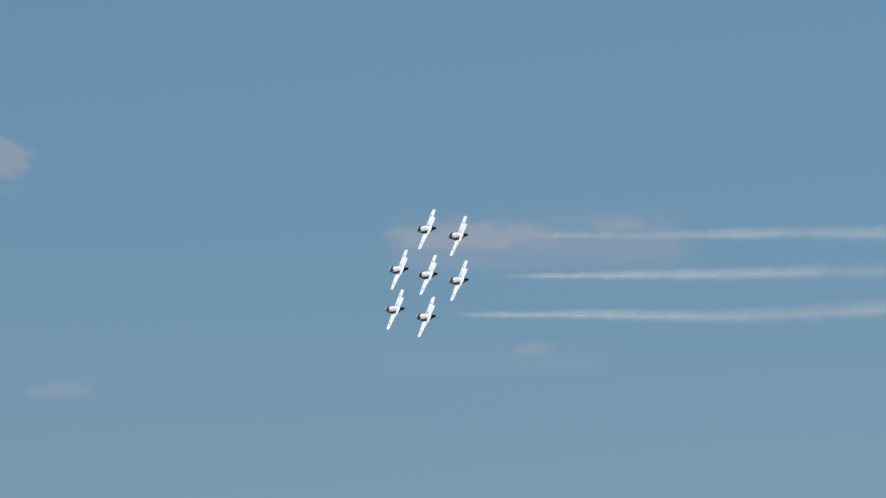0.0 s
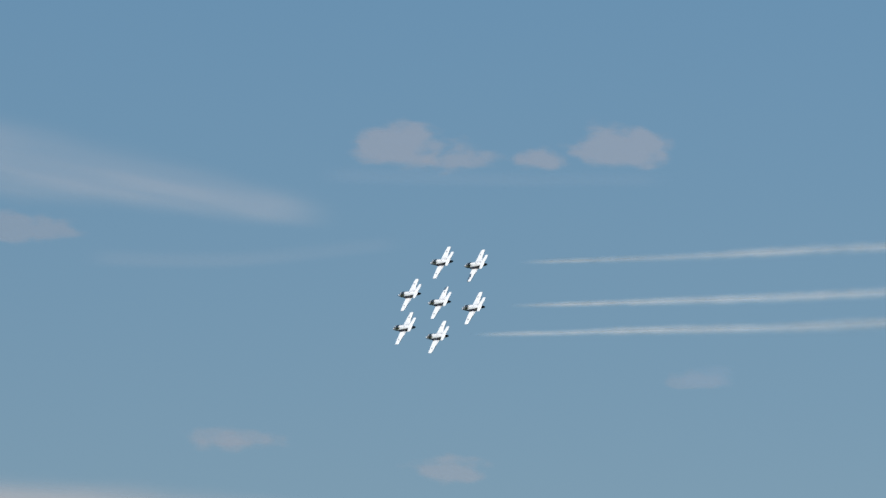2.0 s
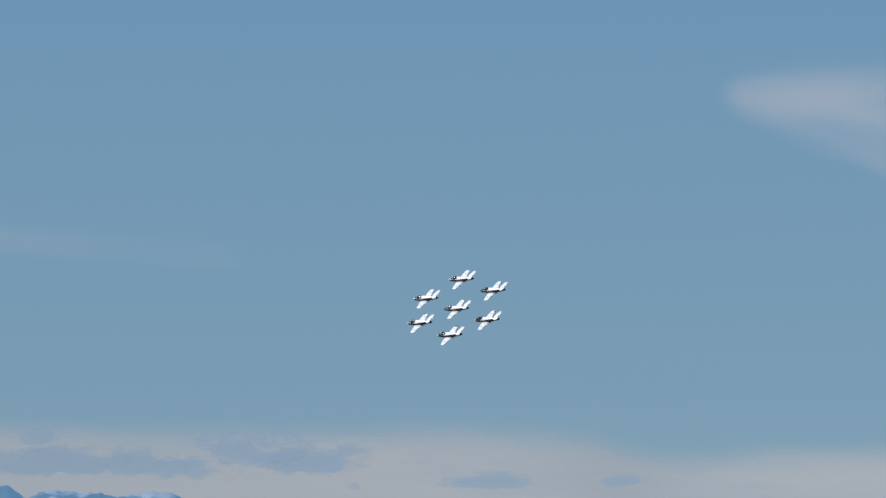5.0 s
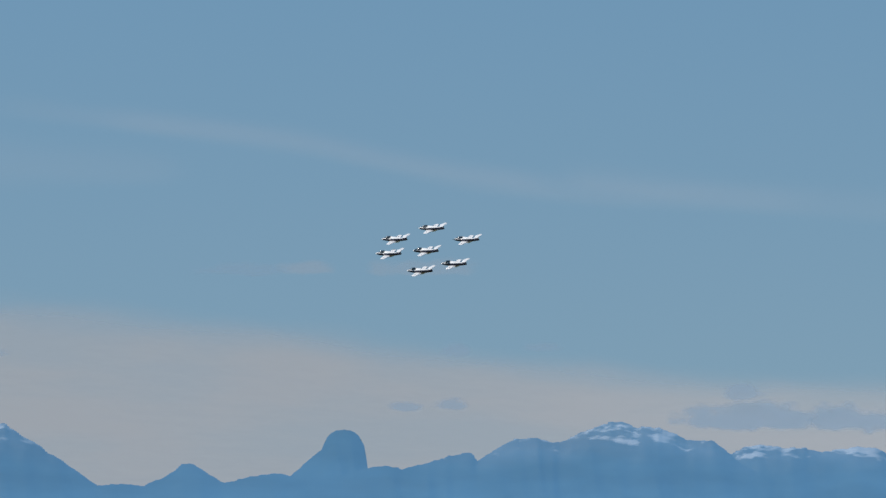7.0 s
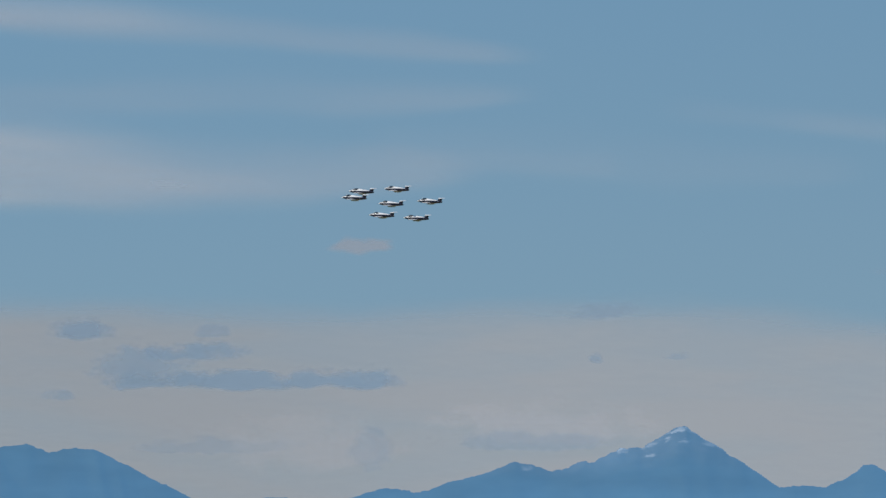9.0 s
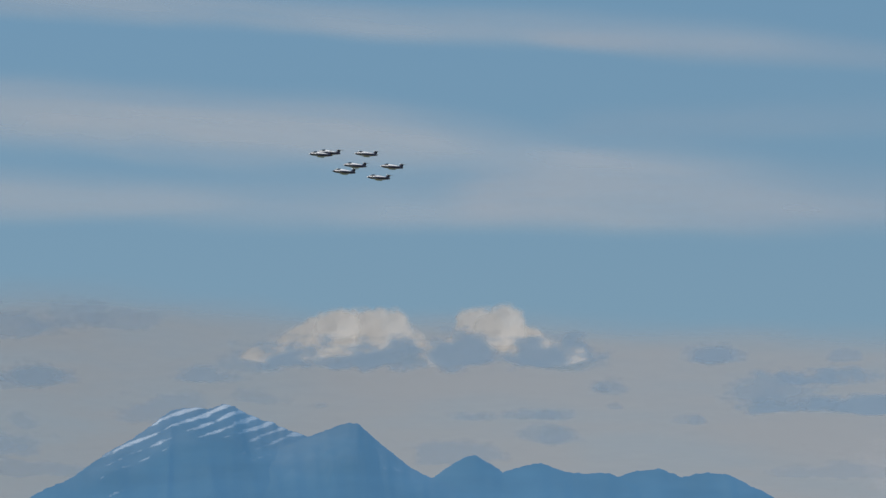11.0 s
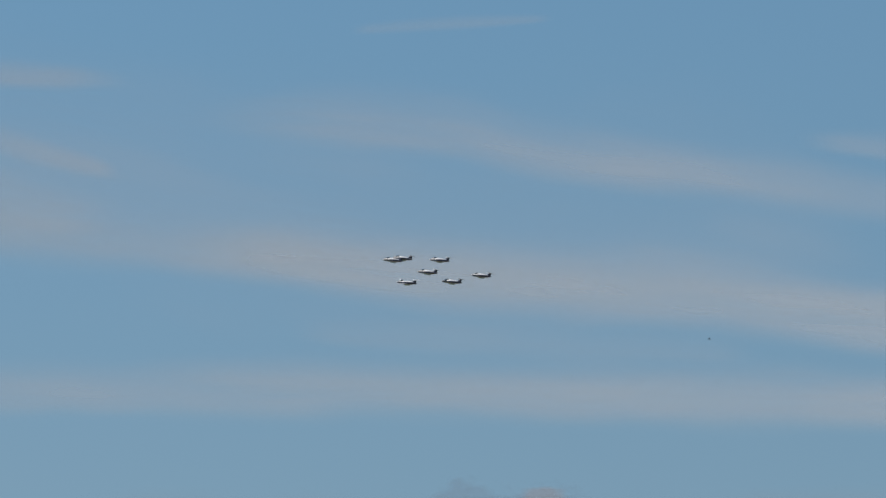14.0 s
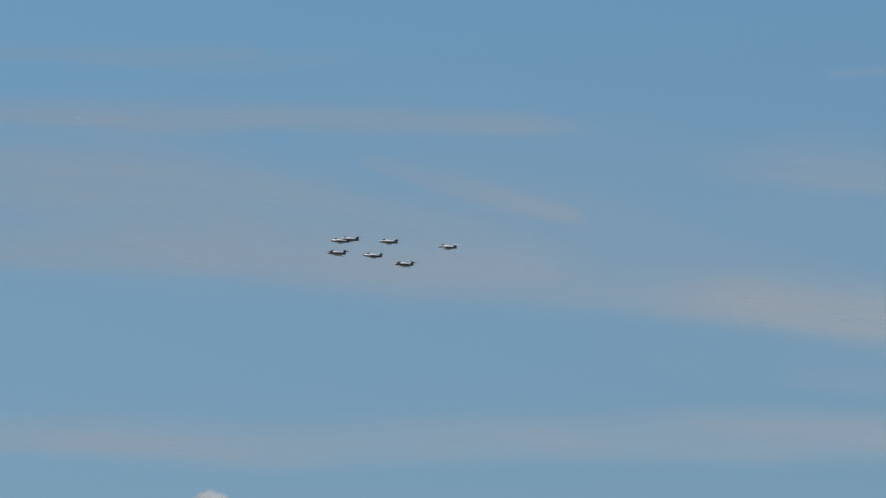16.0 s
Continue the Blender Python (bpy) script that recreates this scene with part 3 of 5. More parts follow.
puff(3.24, 3.80, 0.36, 0.14, 0.19, ROSE, 4700, 'small pale pinkish cloud drifting in blue sky')
cirrus(0.3, [(0.65, 4.07, 0.15), (-0.31, 4.09, 0.15), (-1.51, 4.06, 0.15)], SHADE_BLUE)
puff(5.80, 5.75, 0.56, 0.43, 0.46, ROSE, 4700, 'small pale pinkish cloud drifting in blue sky')
puff(5.27, 5.67, 0.52, 0.28, 0.41, ROSE, 4700, 'small pale pinkish cloud drifting in blue sky')
puff(4.59, 5.68, 0.33, 0.23, 0.45, ROSE, 4700, 'small pale pinkish cloud drifting in blue sky')
puff(3.90, 5.75, 0.66, 0.39, 0.45, ROSE, 4700, 'small pale pinkish cloud drifting in blue sky')
# This streak is painted shade along the base of the four pinkish clouds.
cirrus(0.25, [(6.58, 5.55, 0.11), (5.04, 5.52, 0.11), (3.40, 5.53, 0.11)], SHADE_BLUE)
puff(7.19, 3.27, 0.57, 0.19, 0.26, ROSE, 4700, 'small pale pinkish cloud drifting in blue sky')
puff(5.39, 3.01, 0.56, 0.24, 0.38, ROSE, 4700, 'small pale pinkish cloud drifting in blue sky')
puff(7.19, 3.31, 0.54, 0.17, 0.26, ROSE, 4700, 'small pale pinkish cloud drifting in blue sky')
puff(3.17, 3.81, 0.36, 0.22, 0.30, SHADE_BLUE, 4700)
cirrus(0.36, [(12.15, 5.98, 0.24), (11.50, 6.00, 0.42), (10.73, 6.00, 0.46), (9.04, 5.70, 0.42), (7.84, 5.49, 0.36), (6.20, 5.20, 0.18)], PALE)
cirrus(0.34, [(12.10, 5.98, 0.25), (11.06, 5.82, 0.52), (10.34, 5.46, 0.50), (9.40, 4.95, 0.20)], PALE)
cirrus(0.24, [(12.10, 6.02, 0.15), (11.50, 6.06, 0.27), (10.00, 6.15, 0.14)], PALE)
puff(9.14, 5.06, 0.86, 0.30, 0.34, ROSE, 4720, 'small pale pinkish cloud drifting in blue sky')
cirrus(0.08, [(8.56, 4.84, 0.11), (7.12, 4.86, 0.11), (5.68, 5.00, 0.11)], PALE)
cirrus(0.10, [(19.53, 4.96, 0.23), (17.85, 4.80, 0.23), (15.93, 4.63, 0.23)], PALE)
cirrus(0.09, [(23.65, 5.44, 0.19), (21.73, 5.23, 0.19), (19.80, 4.88, 0.19), (16.92, 4.66, 0.19)], PALE)
cirrus(0.09, [(27.11, 5.19, 0.19), (25.67, 5.08, 0.19), (24.47, 5.02, 0.19)], PALE)
cirrus(0.08, [(24.48, 5.54, 0.17), (22.07, 5.26, 0.17), (19.19, 4.83, 0.17)], PALE)
puff(17.79, 3.07, 0.27, 0.16, 0.62, SHADE_BLUE, 4690)
puff(17.70, 2.85, 1.01, 0.24, 0.80, SHADE_BLUE, 4690)
puff(16.86, 2.83, 0.90, 0.22, 0.80, SHADE_BLUE, 4690)
puff(15.98, 2.93, 0.72, 0.33, 0.80, SHADE_BLUE, 4690)
puff(15.45, 2.86, 0.72, 0.26, 0.80, SHADE_BLUE, 4690)
puff(14.06, 2.69, 0.57, 0.15, 0.75, SHADE_BLUE, 4690)
puff(12.82, 2.71, 0.40, 0.13, 0.70, SHADE_BLUE, 4690)
puff(15.14, 2.66, 0.11, 0.09, 0.40, SHADE_BLUE, 4690)
puff(20.66, 2.95, 0.25, 0.08, 0.60, SHADE_BLUE, 4690)
puff(20.25, 2.97, 0.25, 0.12, 0.65, SHADE_BLUE, 4690)
puff(20.25, 3.43, 0.18, 0.15, 0.45, SHADE_BLUE, 4690)
puff(19.49, 3.46, 0.25, 0.11, 0.40, SHADE_BLUE, 4690)
puff(26.78, 3.18, 0.41, 0.14, 0.50, SHADE_BLUE, 4690)
puff(24.75, 3.77, 0.41, 0.16, 0.35, SHADE_BLUE, 4690)
puff(24.83, 3.37, 0.11, 0.09, 0.45, SHADE_BLUE, 4690)
puff(24.13, 3.39, 0.18, 0.07, 0.40, SHADE_BLUE, 4690)
puff(22.12, 4.10, 0.65, 0.11, 0.35, SHADE_BLUE, 4690)
puff(28.50, 3.19, 0.75, 0.17, 0.92, SHADE_BLUE, 4690)
puff(27.84, 3.19, 0.97, 0.17, 0.92, SHADE_BLUE, 4690)
puff(27.08, 3.20, 0.75, 0.18, 0.92, SHADE_BLUE, 4690)
puff(28.27, 3.42, 0.75, 0.18, 0.92, SHADE_BLUE, 4690)
puff(29.24, 3.61, 0.41, 0.17, 0.70, SHADE_BLUE, 4690)
puff(30.44, 3.59, 0.52, 0.27, 0.75, SHADE_BLUE, 4690)
puff(28.09, 3.61, 0.23, 0.11, 0.50, SHADE_BLUE, 4690)
puff(30.12, 3.35, 0.29, 0.14, 0.60, SHADE_BLUE, 4690)
puff(30.55, 3.12, 0.29, 0.09, 0.40, SHADE_BLUE, 4690)
puff(30.52, 2.92, 0.32, 0.15, 0.40, SHADE_BLUE, 4690)
puff(24.78, 3.77, 0.45, 0.17, 0.40, SHADE_BLUE, 4690)
puff(24.82, 3.39, 0.11, 0.08, 0.30, SHADE_BLUE, 4690)
puff(29.33, 3.07, 0.11, 0.09, 0.35, SHADE_BLUE, 4690)
puff(28.73, 3.33, 0.14, 0.09, 0.30, SHADE_BLUE, 4690)
puff(25.18, 2.78, 1.51, 0.37, 0.35, PALE, 4680, 'pale cloud resting behind a mountain ridge')
# Underside shade of the pale cloud, put in as a second, blue-tinted sheet.
puff(25.35, 2.67, 1.19, 0.17, 0.40, SHADE_BLUE, 4670)
puff(27.34, 2.60, 1.37, 0.47, 0.25, PALE, 4680, 'pale cloud resting behind a mountain ridge')
puff(27.96, 2.64, 1.15, 0.13, 0.30, SHADE_BLUE, 4690)
puff(26.74, 2.57, 0.32, 0.34, 0.40, SHADE_BLUE, 4690)
puff(26.79, 4.34, 0.40, 0.14, 0.55, ROSE, 4700, 'small pale pinkish cloud drifting in blue sky')
puff(21.49, 4.12, 0.43, 0.15, 0.25, ROSE, 4700, 'small pale pinkish cloud drifting in blue sky')
puff(20.51, 4.12, 0.68, 0.15, 0.20, ROSE, 4700, 'small pale pinkish cloud drifting in blue sky')
cirrus(0.52, [(42.33, 7.48, 0.16), (40.79, 7.48, 0.36), (39.82, 7.39, 0.39), (38.86, 7.17, 0.38), (37.16, 6.95, 0.38), (35.81, 6.76, 0.32), (34.37, 6.64, 0.30), (31.81, 6.45, 0.27), (30.37, 6.37, 0.27), (29.08, 6.30, 0.27), (27.49, 6.22, 0.14)], VEIL)
cirrus(0.24, [(40.69, 8.20, 0.06), (39.82, 8.27, 0.10), (38.86, 8.31, 0.05)], VEIL)
cirrus(0.35, [(36.92, 7.29, 0.14), (35.14, 7.10, 0.29), (34.13, 7.03, 0.29), (32.60, 6.79, 0.14)], VEIL)
cirrus(0.58, [(50.07, 6.93, 0.22), (45.19, 6.64, 0.40), (43.26, 6.46, 0.39), (41.27, 6.26, 0.38), (39.82, 6.08, 0.40), (38.38, 5.93, 0.40), (36.43, 5.78, 0.41), (35.81, 5.74, 0.43), (34.37, 5.63, 0.43), (32.29, 5.47, 0.50), (30.85, 5.28, 0.48), (29.08, 5.11, 0.43), (27.49, 4.93, 0.22)], VEIL)
cirrus(0.45, [(42.69, 6.38, 0.22), (41.25, 6.31, 0.45), (39.18, 6.18, 0.48), (37.74, 6.03, 0.47), (36.14, 5.77, 0.40), (34.21, 5.71, 0.38), (32.29, 5.58, 0.39), (30.61, 5.36, 0.18)], VEIL)
cirrus(0.5, [(50.07, 5.20, 0.18), (45.19, 5.15, 0.34), (42.78, 5.14, 0.34), (41.75, 5.15, 0.34), (39.82, 5.15, 0.34), (38.36, 5.12, 0.39), (36.43, 5.04, 0.40), (33.89, 4.97, 0.39), (31.81, 4.90, 0.34), (29.08, 4.81, 0.30), (27.49, 4.74, 0.14)], VEIL)
cirrus(0.34, [(42.69, 5.35, 0.16), (40.29, 5.28, 0.31), (38.70, 5.11, 0.32), (36.78, 5.07, 0.32), (35.18, 4.99, 0.30), (32.77, 4.97, 0.14)], VEIL)
cirrus(0.5, [(48.87, 7.93, 0.14), (46.64, 7.86, 0.25), (45.19, 7.87, 0.23), (43.74, 7.80, 0.21), (42.30, 7.74, 0.09)], VEIL)
cirrus(0.22, [(48.87, 7.17, 0.83), (45.67, 7.09, 1.49), (43.26, 7.10, 1.42), (40.30, 6.60, 1.42), (37.41, 6.60, 1.42), (35.47, 5.95, 0.72)], VEIL)
cirrus(0.48, [(50.07, 7.69, 0.40), (46.64, 7.28, 0.74), (45.67, 7.16, 0.74), (44.71, 6.95, 0.68), (43.50, 6.76, 0.45), (42.30, 6.62, 0.18)], VEIL)
cirrus(0.38, [(44.71, 7.55, 0.11), (43.50, 7.21, 0.22), (42.54, 6.95, 0.10)], VEIL)
cirrus(0.3, [(48.14, 8.39, 0.09), (46.70, 8.37, 0.17), (45.25, 8.39, 0.08)], VEIL)
cirrus(0.16, [(47.12, 8.34, 0.11), (45.67, 8.29, 0.17), (44.47, 8.39, 0.09)], VEIL)
cirrus(0.18, [(41.27, 5.64, 0.14), (39.34, 5.54, 0.29), (37.08, 5.45, 0.14)], VEIL)
cirrus(0.36, [(31.08, 6.36, 0.13), (29.88, 6.27, 0.23), (28.44, 6.21, 0.25), (26.52, 6.04, 0.22), (25.08, 5.95, 0.09)], PALE)
cirrus(0.48, [(31.80, 4.97, 0.31), (30.36, 5.01, 0.55), (28.92, 5.01, 0.55), (27.48, 4.95, 0.45), (25.56, 4.99, 0.14)], PALE)
cirrus(0.18, [(30.84, 5.64, 0.18), (28.92, 5.63, 0.32), (27.00, 5.62, 0.29), (25.08, 5.66, 0.11)], PALE)
cirrus(0.1, [(27.00, 5.24, 0.22), (24.60, 5.08, 0.39), (22.35, 4.98, 0.18)], PALE)
puff(35.93, 3.88, 0.90, 0.38, 0.55, SHADE_BLUE, 4690)
puff(35.19, 3.86, 0.79, 0.23, 0.55, SHADE_BLUE, 4690)
puff(34.58, 3.97, 0.52, 0.27, 0.46, SHADE_BLUE, 4690)
puff(34.21, 3.91, 0.54, 0.18, 0.41, SHADE_BLUE, 4690)
puff(34.98, 3.44, 0.54, 0.22, 0.64, SHADE_BLUE, 4690)
puff(33.51, 3.44, 0.50, 0.16, 0.64, SHADE_BLUE, 4690)
puff(35.93, 3.43, 0.54, 0.23, 0.55, SHADE_BLUE, 4690)
puff(35.64, 2.87, 1.19, 0.32, 0.55, SHADE_BLUE, 4690)
puff(33.95, 3.15, 0.72, 0.30, 0.46, SHADE_BLUE, 4690)
puff(29.23, 3.62, 0.41, 0.16, 0.60, SHADE_BLUE, 4690)
puff(28.71, 3.29, 0.63, 0.35, 0.60, SHADE_BLUE, 4690)
puff(31.21, 3.11, 0.36, 0.10, 0.50, SHADE_BLUE, 4690)
puff(30.66, 3.12, 0.43, 0.10, 0.50, SHADE_BLUE, 4690)
puff(30.60, 2.95, 0.41, 0.19, 0.45, SHADE_BLUE, 4690)
puff(31.31, 2.78, 0.72, 0.19, 0.45, SHADE_BLUE, 4690)
puff(30.09, 3.36, 0.25, 0.14, 0.40, SHADE_BLUE, 4690)
puff(33.13, 3.56, 0.50, 0.22, 0.46, SHADE_BLUE, 4690)
puff(33.08, 3.27, 0.43, 0.17, 0.41, SHADE_BLUE, 4690)
puff(32.53, 3.21, 0.18, 0.09, 0.40, SHADE_BLUE, 4690)
puff(30.04, 3.20, 0.14, 0.07, 0.35, SHADE_BLUE, 4690)
puff(29.42, 3.08, 0.25, 0.09, 0.30, SHADE_BLUE, 4690)
puff(35.05, 3.06, 0.22, 0.17, 0.37, SHADE_BLUE, 4690)
puff(35.04, 2.65, 0.93, 0.13, 0.41, SHADE_BLUE, 4690)
puff(41.13, 3.92, 1.29, 0.22, 0.51, SHADE_BLUE, 4690)
puff(39.75, 4.17, 0.50, 0.31, 0.41, SHADE_BLUE, 4690)
puff(38.91, 4.11, 0.75, 0.34, 0.46, SHADE_BLUE, 4690)
puff(39.35, 3.77, 0.48, 0.31, 0.46, SHADE_BLUE, 4690)
puff(37.87, 3.76, 0.72, 0.24, 0.41, SHADE_BLUE, 4690)
puff(35.79, 4.01, 0.68, 0.17, 0.51, SHADE_BLUE, 4690)
puff(36.31, 3.82, 0.68, 0.26, 0.51, SHADE_BLUE, 4690)
puff(34.92, 3.86, 0.40, 0.22, 0.46, SHADE_BLUE, 4690)
puff(37.11, 3.78, 0.72, 0.19, 0.51, SHADE_BLUE, 4690)
puff(36.89, 3.39, 0.68, 0.27, 0.55, SHADE_BLUE, 4690)
puff(36.27, 3.38, 0.40, 0.24, 0.51, SHADE_BLUE, 4690)
puff(35.85, 3.44, 0.41, 0.22, 0.55, SHADE_BLUE, 4690)
puff(35.00, 3.43, 0.54, 0.23, 0.55, SHADE_BLUE, 4690)
puff(40.92, 3.46, 0.75, 0.22, 0.46, SHADE_BLUE, 4690)
puff(39.14, 3.41, 0.40, 0.13, 0.37, SHADE_BLUE, 4690)
# Sunlit crests of the low clouds, put in as rose-tinted sheets over blue ones.
puff(39.00, 4.24, 0.32, 0.15, 0.50, ROSE, 4680, 'small crest of a low cloud, its sunlight painted as a rose tint')
puff(38.69, 4.13, 0.22, 0.14, 0.50, ROSE, 4680, 'small crest of a low cloud, its sunlight painted as a rose tint')
puff(38.52, 3.84, 0.32, 0.22, 0.45, ROSE, 4680, 'small crest of a low cloud, its sunlight painted as a rose tint')
puff(41.37, 3.72, 0.36, 0.17, 0.40, ROSE, 4680, 'small crest of a low cloud, its sunlight painted as a rose tint')
puff(37.42, 3.94, 0.40, 0.17, 0.45, ROSE, 4680, 'small crest of a low cloud, its sunlight painted as a rose tint')
# Shade under the cumulus is painted: blue base sheets before its warm-tinted billows.
puff(32.87, 3.59, 0.68, 0.30, 0.95, SHADE_BLUE, 4630, 'flat base of a heaped cumulus cloud, its shade painted blue-grey')
puff(32.08, 3.62, 0.79, 0.34, 0.95, SHADE_BLUE, 4627, 'flat base of a heaped cumulus cloud, its shade painted blue-grey')
puff(31.40, 3.63, 0.65, 0.36, 0.95, SHADE_BLUE, 4624, 'flat base of a heaped cumulus cloud, its shade painted blue-grey')
puff(30.64, 3.61, 0.79, 0.30, 0.95, SHADE_BLUE, 4621, 'flat base of a heaped cumulus cloud, its shade painted blue-grey')
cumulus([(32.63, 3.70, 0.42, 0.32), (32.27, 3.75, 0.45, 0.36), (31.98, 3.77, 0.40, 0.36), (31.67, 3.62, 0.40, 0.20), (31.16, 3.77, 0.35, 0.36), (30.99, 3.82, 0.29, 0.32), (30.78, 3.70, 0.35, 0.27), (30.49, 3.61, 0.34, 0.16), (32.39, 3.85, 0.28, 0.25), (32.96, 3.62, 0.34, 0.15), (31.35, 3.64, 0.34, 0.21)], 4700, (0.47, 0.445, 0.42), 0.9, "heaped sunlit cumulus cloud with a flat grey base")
cumulus([(45.84, 4.48, 0.34, 0.28), (46.05, 4.41, 0.31, 0.23), (45.57, 4.39, 0.37, 0.25), (45.76, 4.22, 0.68, 0.35), (45.33, 4.24, 0.31, 0.23), (46.30, 4.22, 0.34, 0.23)], 4655, (0.62, 0.61, 0.60), 1.0, "bright heaped cumulus cloud low in the sky")


# ---- the aircraft ----
def build_jet():
    """A small straight-winged jet trainer with a T-tail, nose along +x, left wing along +y; its middle is the origin."""
    jet = new("jet_aircraft")
    tagged(jet, "white, navy and red jet trainer flying in tight formation", "aircraft", "aerobatic formation")
    jet.empty_display_size = 0.5

    body = [(4.72, 0.05, 0.05, -0.12), (4.60, 0.20, 0.18, -0.10), (4.30, 0.37, 0.32, -0.06), (3.80, 0.55, 0.46, -0.02), (3.10, 0.72, 0.58, 0.0),
            (2.30, 0.82, 0.66, 0.02), (1.40, 0.86, 0.74, 0.06), (0.50, 0.86, 0.80, 0.08), (-0.60, 0.82, 0.78, 0.08), (-1.70, 0.70, 0.68, 0.10),
            (-2.80, 0.52, 0.54, 0.14), (-3.70, 0.39, 0.42, 0.18), (-4.30, 0.32, 0.34, 0.20), (-4.42, 0.29, 0.31, 0.20)]
    fuselage = part("fuselage", loft([oval(x, w, h, z, 24, 0.92) for x, w, h, z in body]), M_FUSE, jet)
    part("exhaust_nozzle", loft([oval(-4.36, 0.27, 0.28, 0.20, 20), oval(-4.70, 0.23, 0.24, 0.20, 20), oval(-4.70, 0.19, 0.20, 0.20, 20),
                                 oval(-4.40, 0.18, 0.19, 0.20, 20)]), M_STEEL, jet, "scorched steel exhaust nozzle")
    part("nose_cone", loft([oval(4.76, 0.03, 0.03, -0.12, 16), oval(4.62, 0.205, 0.185, -0.10, 16), oval(4.32, 0.372, 0.325, -0.06, 16), oval(4.05, 0.468, 0.402, -0.04, 16)]), M_WHITE,
         fuselage, "white nose cone")
    part("nose_probe", loft([oval(5.25, 0.015, 0.015, -0.14, 8), oval(4.66, 0.03, 0.03, -0.13, 8)]), M_STEEL, fuselage)
    part("antiglare_panel", loft([oval(x, w, 0.02, z, 12) for x, w, z in ((3.80, 0.30, 0.44), (3.5, 0.44, 0.50), (3.3, 0.50, 0.54), (3.0, 0.56, 0.57))]),
         M_NAVY, fuselage, "matt dark anti-glare panel")

    hood = [(3.35, 0.30, 0.10, 0.50), (3.05, 0.55, 0.34, 0.50), (2.70, 0.66, 0.56, 0.48), (2.25, 0.70, 0.68, 0.46), (1.85, 0.69, 0.67, 0.48),
            (1.55, 0.66, 0.63, 0.49), (1.15, 0.58, 0.52, 0.50)]
    canopy = part("canopy", loft([oval(x, w, h, z, 22) for x, w, h, z in hood]), M_GLASS, jet, "dark tinted bubble canopy over two seats")
    part("canopy_frame", loft([oval(2.86, 0.64, 0.52, 0.50, 22), oval(2.80, 0.67, 0.56, 0.50, 22), oval(2.74, 0.67, 0.57, 0.49, 22)]), M_FRAME, canopy)
    part("canopy_frame", loft([oval(1.26, 0.63, 0.57, 0.50, 22), oval(1.18, 0.61, 0.55, 0.50, 22), oval(1.10, 0.58, 0.52, 0.50, 22)]), M_FRAME, canopy)
    part("spine_fairing", loft([oval(1.16, 0.56, 0.50, 0.50, 16), oval(0.8, 0.52, 0.46, 0.52, 16), oval(0.3, 0.46, 0.40, 0.54, 16), oval(-0.8, 0.36, 0.34, 0.56, 16),
                                oval(-2.2, 0.22, 0.22, 0.54, 16), oval(-3.2, 0.10, 0.10, 0.50, 16)]), M_WHITE, fuselage)

    for side in (1, -1):
        wing = part("wing", loft([foil(1.45, 2.62, side * 0.55, -0.38), foil(1.28, 2.36, side * 2.2, -0.30), foil(1.02, 1.90, side * 4.2, -0.20),
                                  foil(0.88, 1.66, side * 5.2, -0.15), foil(0.76, 1.42, side * 5.42, -0.14), foil(0.52, 0.95, side * 5.535, -0.13, 0.5)]),
                    M_WING, jet)
        part("flap", loft([foil(-0.60, 0.60, side * 0.95, -0.352, 1.0), foil(-0.56, 0.50, side * 2.75, -0.268, 1.0)]), M_WING, wing)
        part("aileron", loft([foil(-0.55, 0.46, side * 2.85, -0.262, 1.0), foil(-0.42, 0.38, side * 4.95, -0.162, 1.0)]), M_WING, wing)
        disc = bmesh.new()
        bmesh.ops.create_cone(disc, segments=20, radius1=0.30, radius2=0.30, depth=0.006, cap_ends=True)
        bmesh.ops.translate(disc, verts=disc.verts, vec=(0.25, side * 3.9, -0.105))
        part("roundel", disc, M_NAVY, wing, "small dark roundel on the wing skin")
        part("wing_tip_light", loft([oval(0.42, 0.02, 0.02, -0.13, 8, yc=side * 5.52), oval(0.30, 0.05, 0.04, -0.13, 8, yc=side * 5.53),
                                     oval(0.05, 0.03, 0.03, -0.13, 8, yc=side * 5.52)]), M_RED if side > 0 else M_DARK, wing)
        part("air_intake", loft([oval(1.75, 0.17, 0.30, 0.02, 16, yc=side * 0.86), oval(1.68, 0.21, 0.34, 0.02, 16, yc=side * 0.86),
                                 oval(0.9, 0.22, 0.36, 0.02, 16, yc=side * 0.80), oval(-0.4, 0.14, 0.28, 0.04, 16, yc=side * 0.74),
                                 oval(-1.2, 0.04, 0.14, 0.08, 16, yc=side * 0.70)]), M_FUSE, fuselage)
        # The intake is solid; a dark disc paints the shade of its mouth.
        part("intake_mouth", loft([oval(1.765, 0.135, 0.26, 0.02, 16, yc=side * 0.87), oval(1.74, 0.135, 0.26, 0.02, 16, yc=side * 0.87)]), M_DARK, fuselage,
             "dark disc standing in for the shaded intake opening")
        part("smoke_tank", loft([oval(1.2, 0.04, 0.04, -0.88, 14, yc=side * 0.32), oval(0.95, 0.15, 0.15, -0.86, 14, yc=side * 0.32),
                                 oval(0.4, 0.2, 0.2, -0.84, 14, yc=side * 0.32), oval(-0.9, 0.2, 0.2, -0.82, 14, yc=side * 0.32),
                                 oval(-1.5, 0.12, 0.12, -0.76, 14, yc=side * 0.32), oval(-1.8, 0.03, 0.03, -0.72, 14, yc=side * 0.32)]), M_WHITE, jet,
             "white belly tank for smoke oil")

    def fin_ring(lead, chord, z, t=0.9):
        return foil(lead, chord, 0.0, z, t, True)

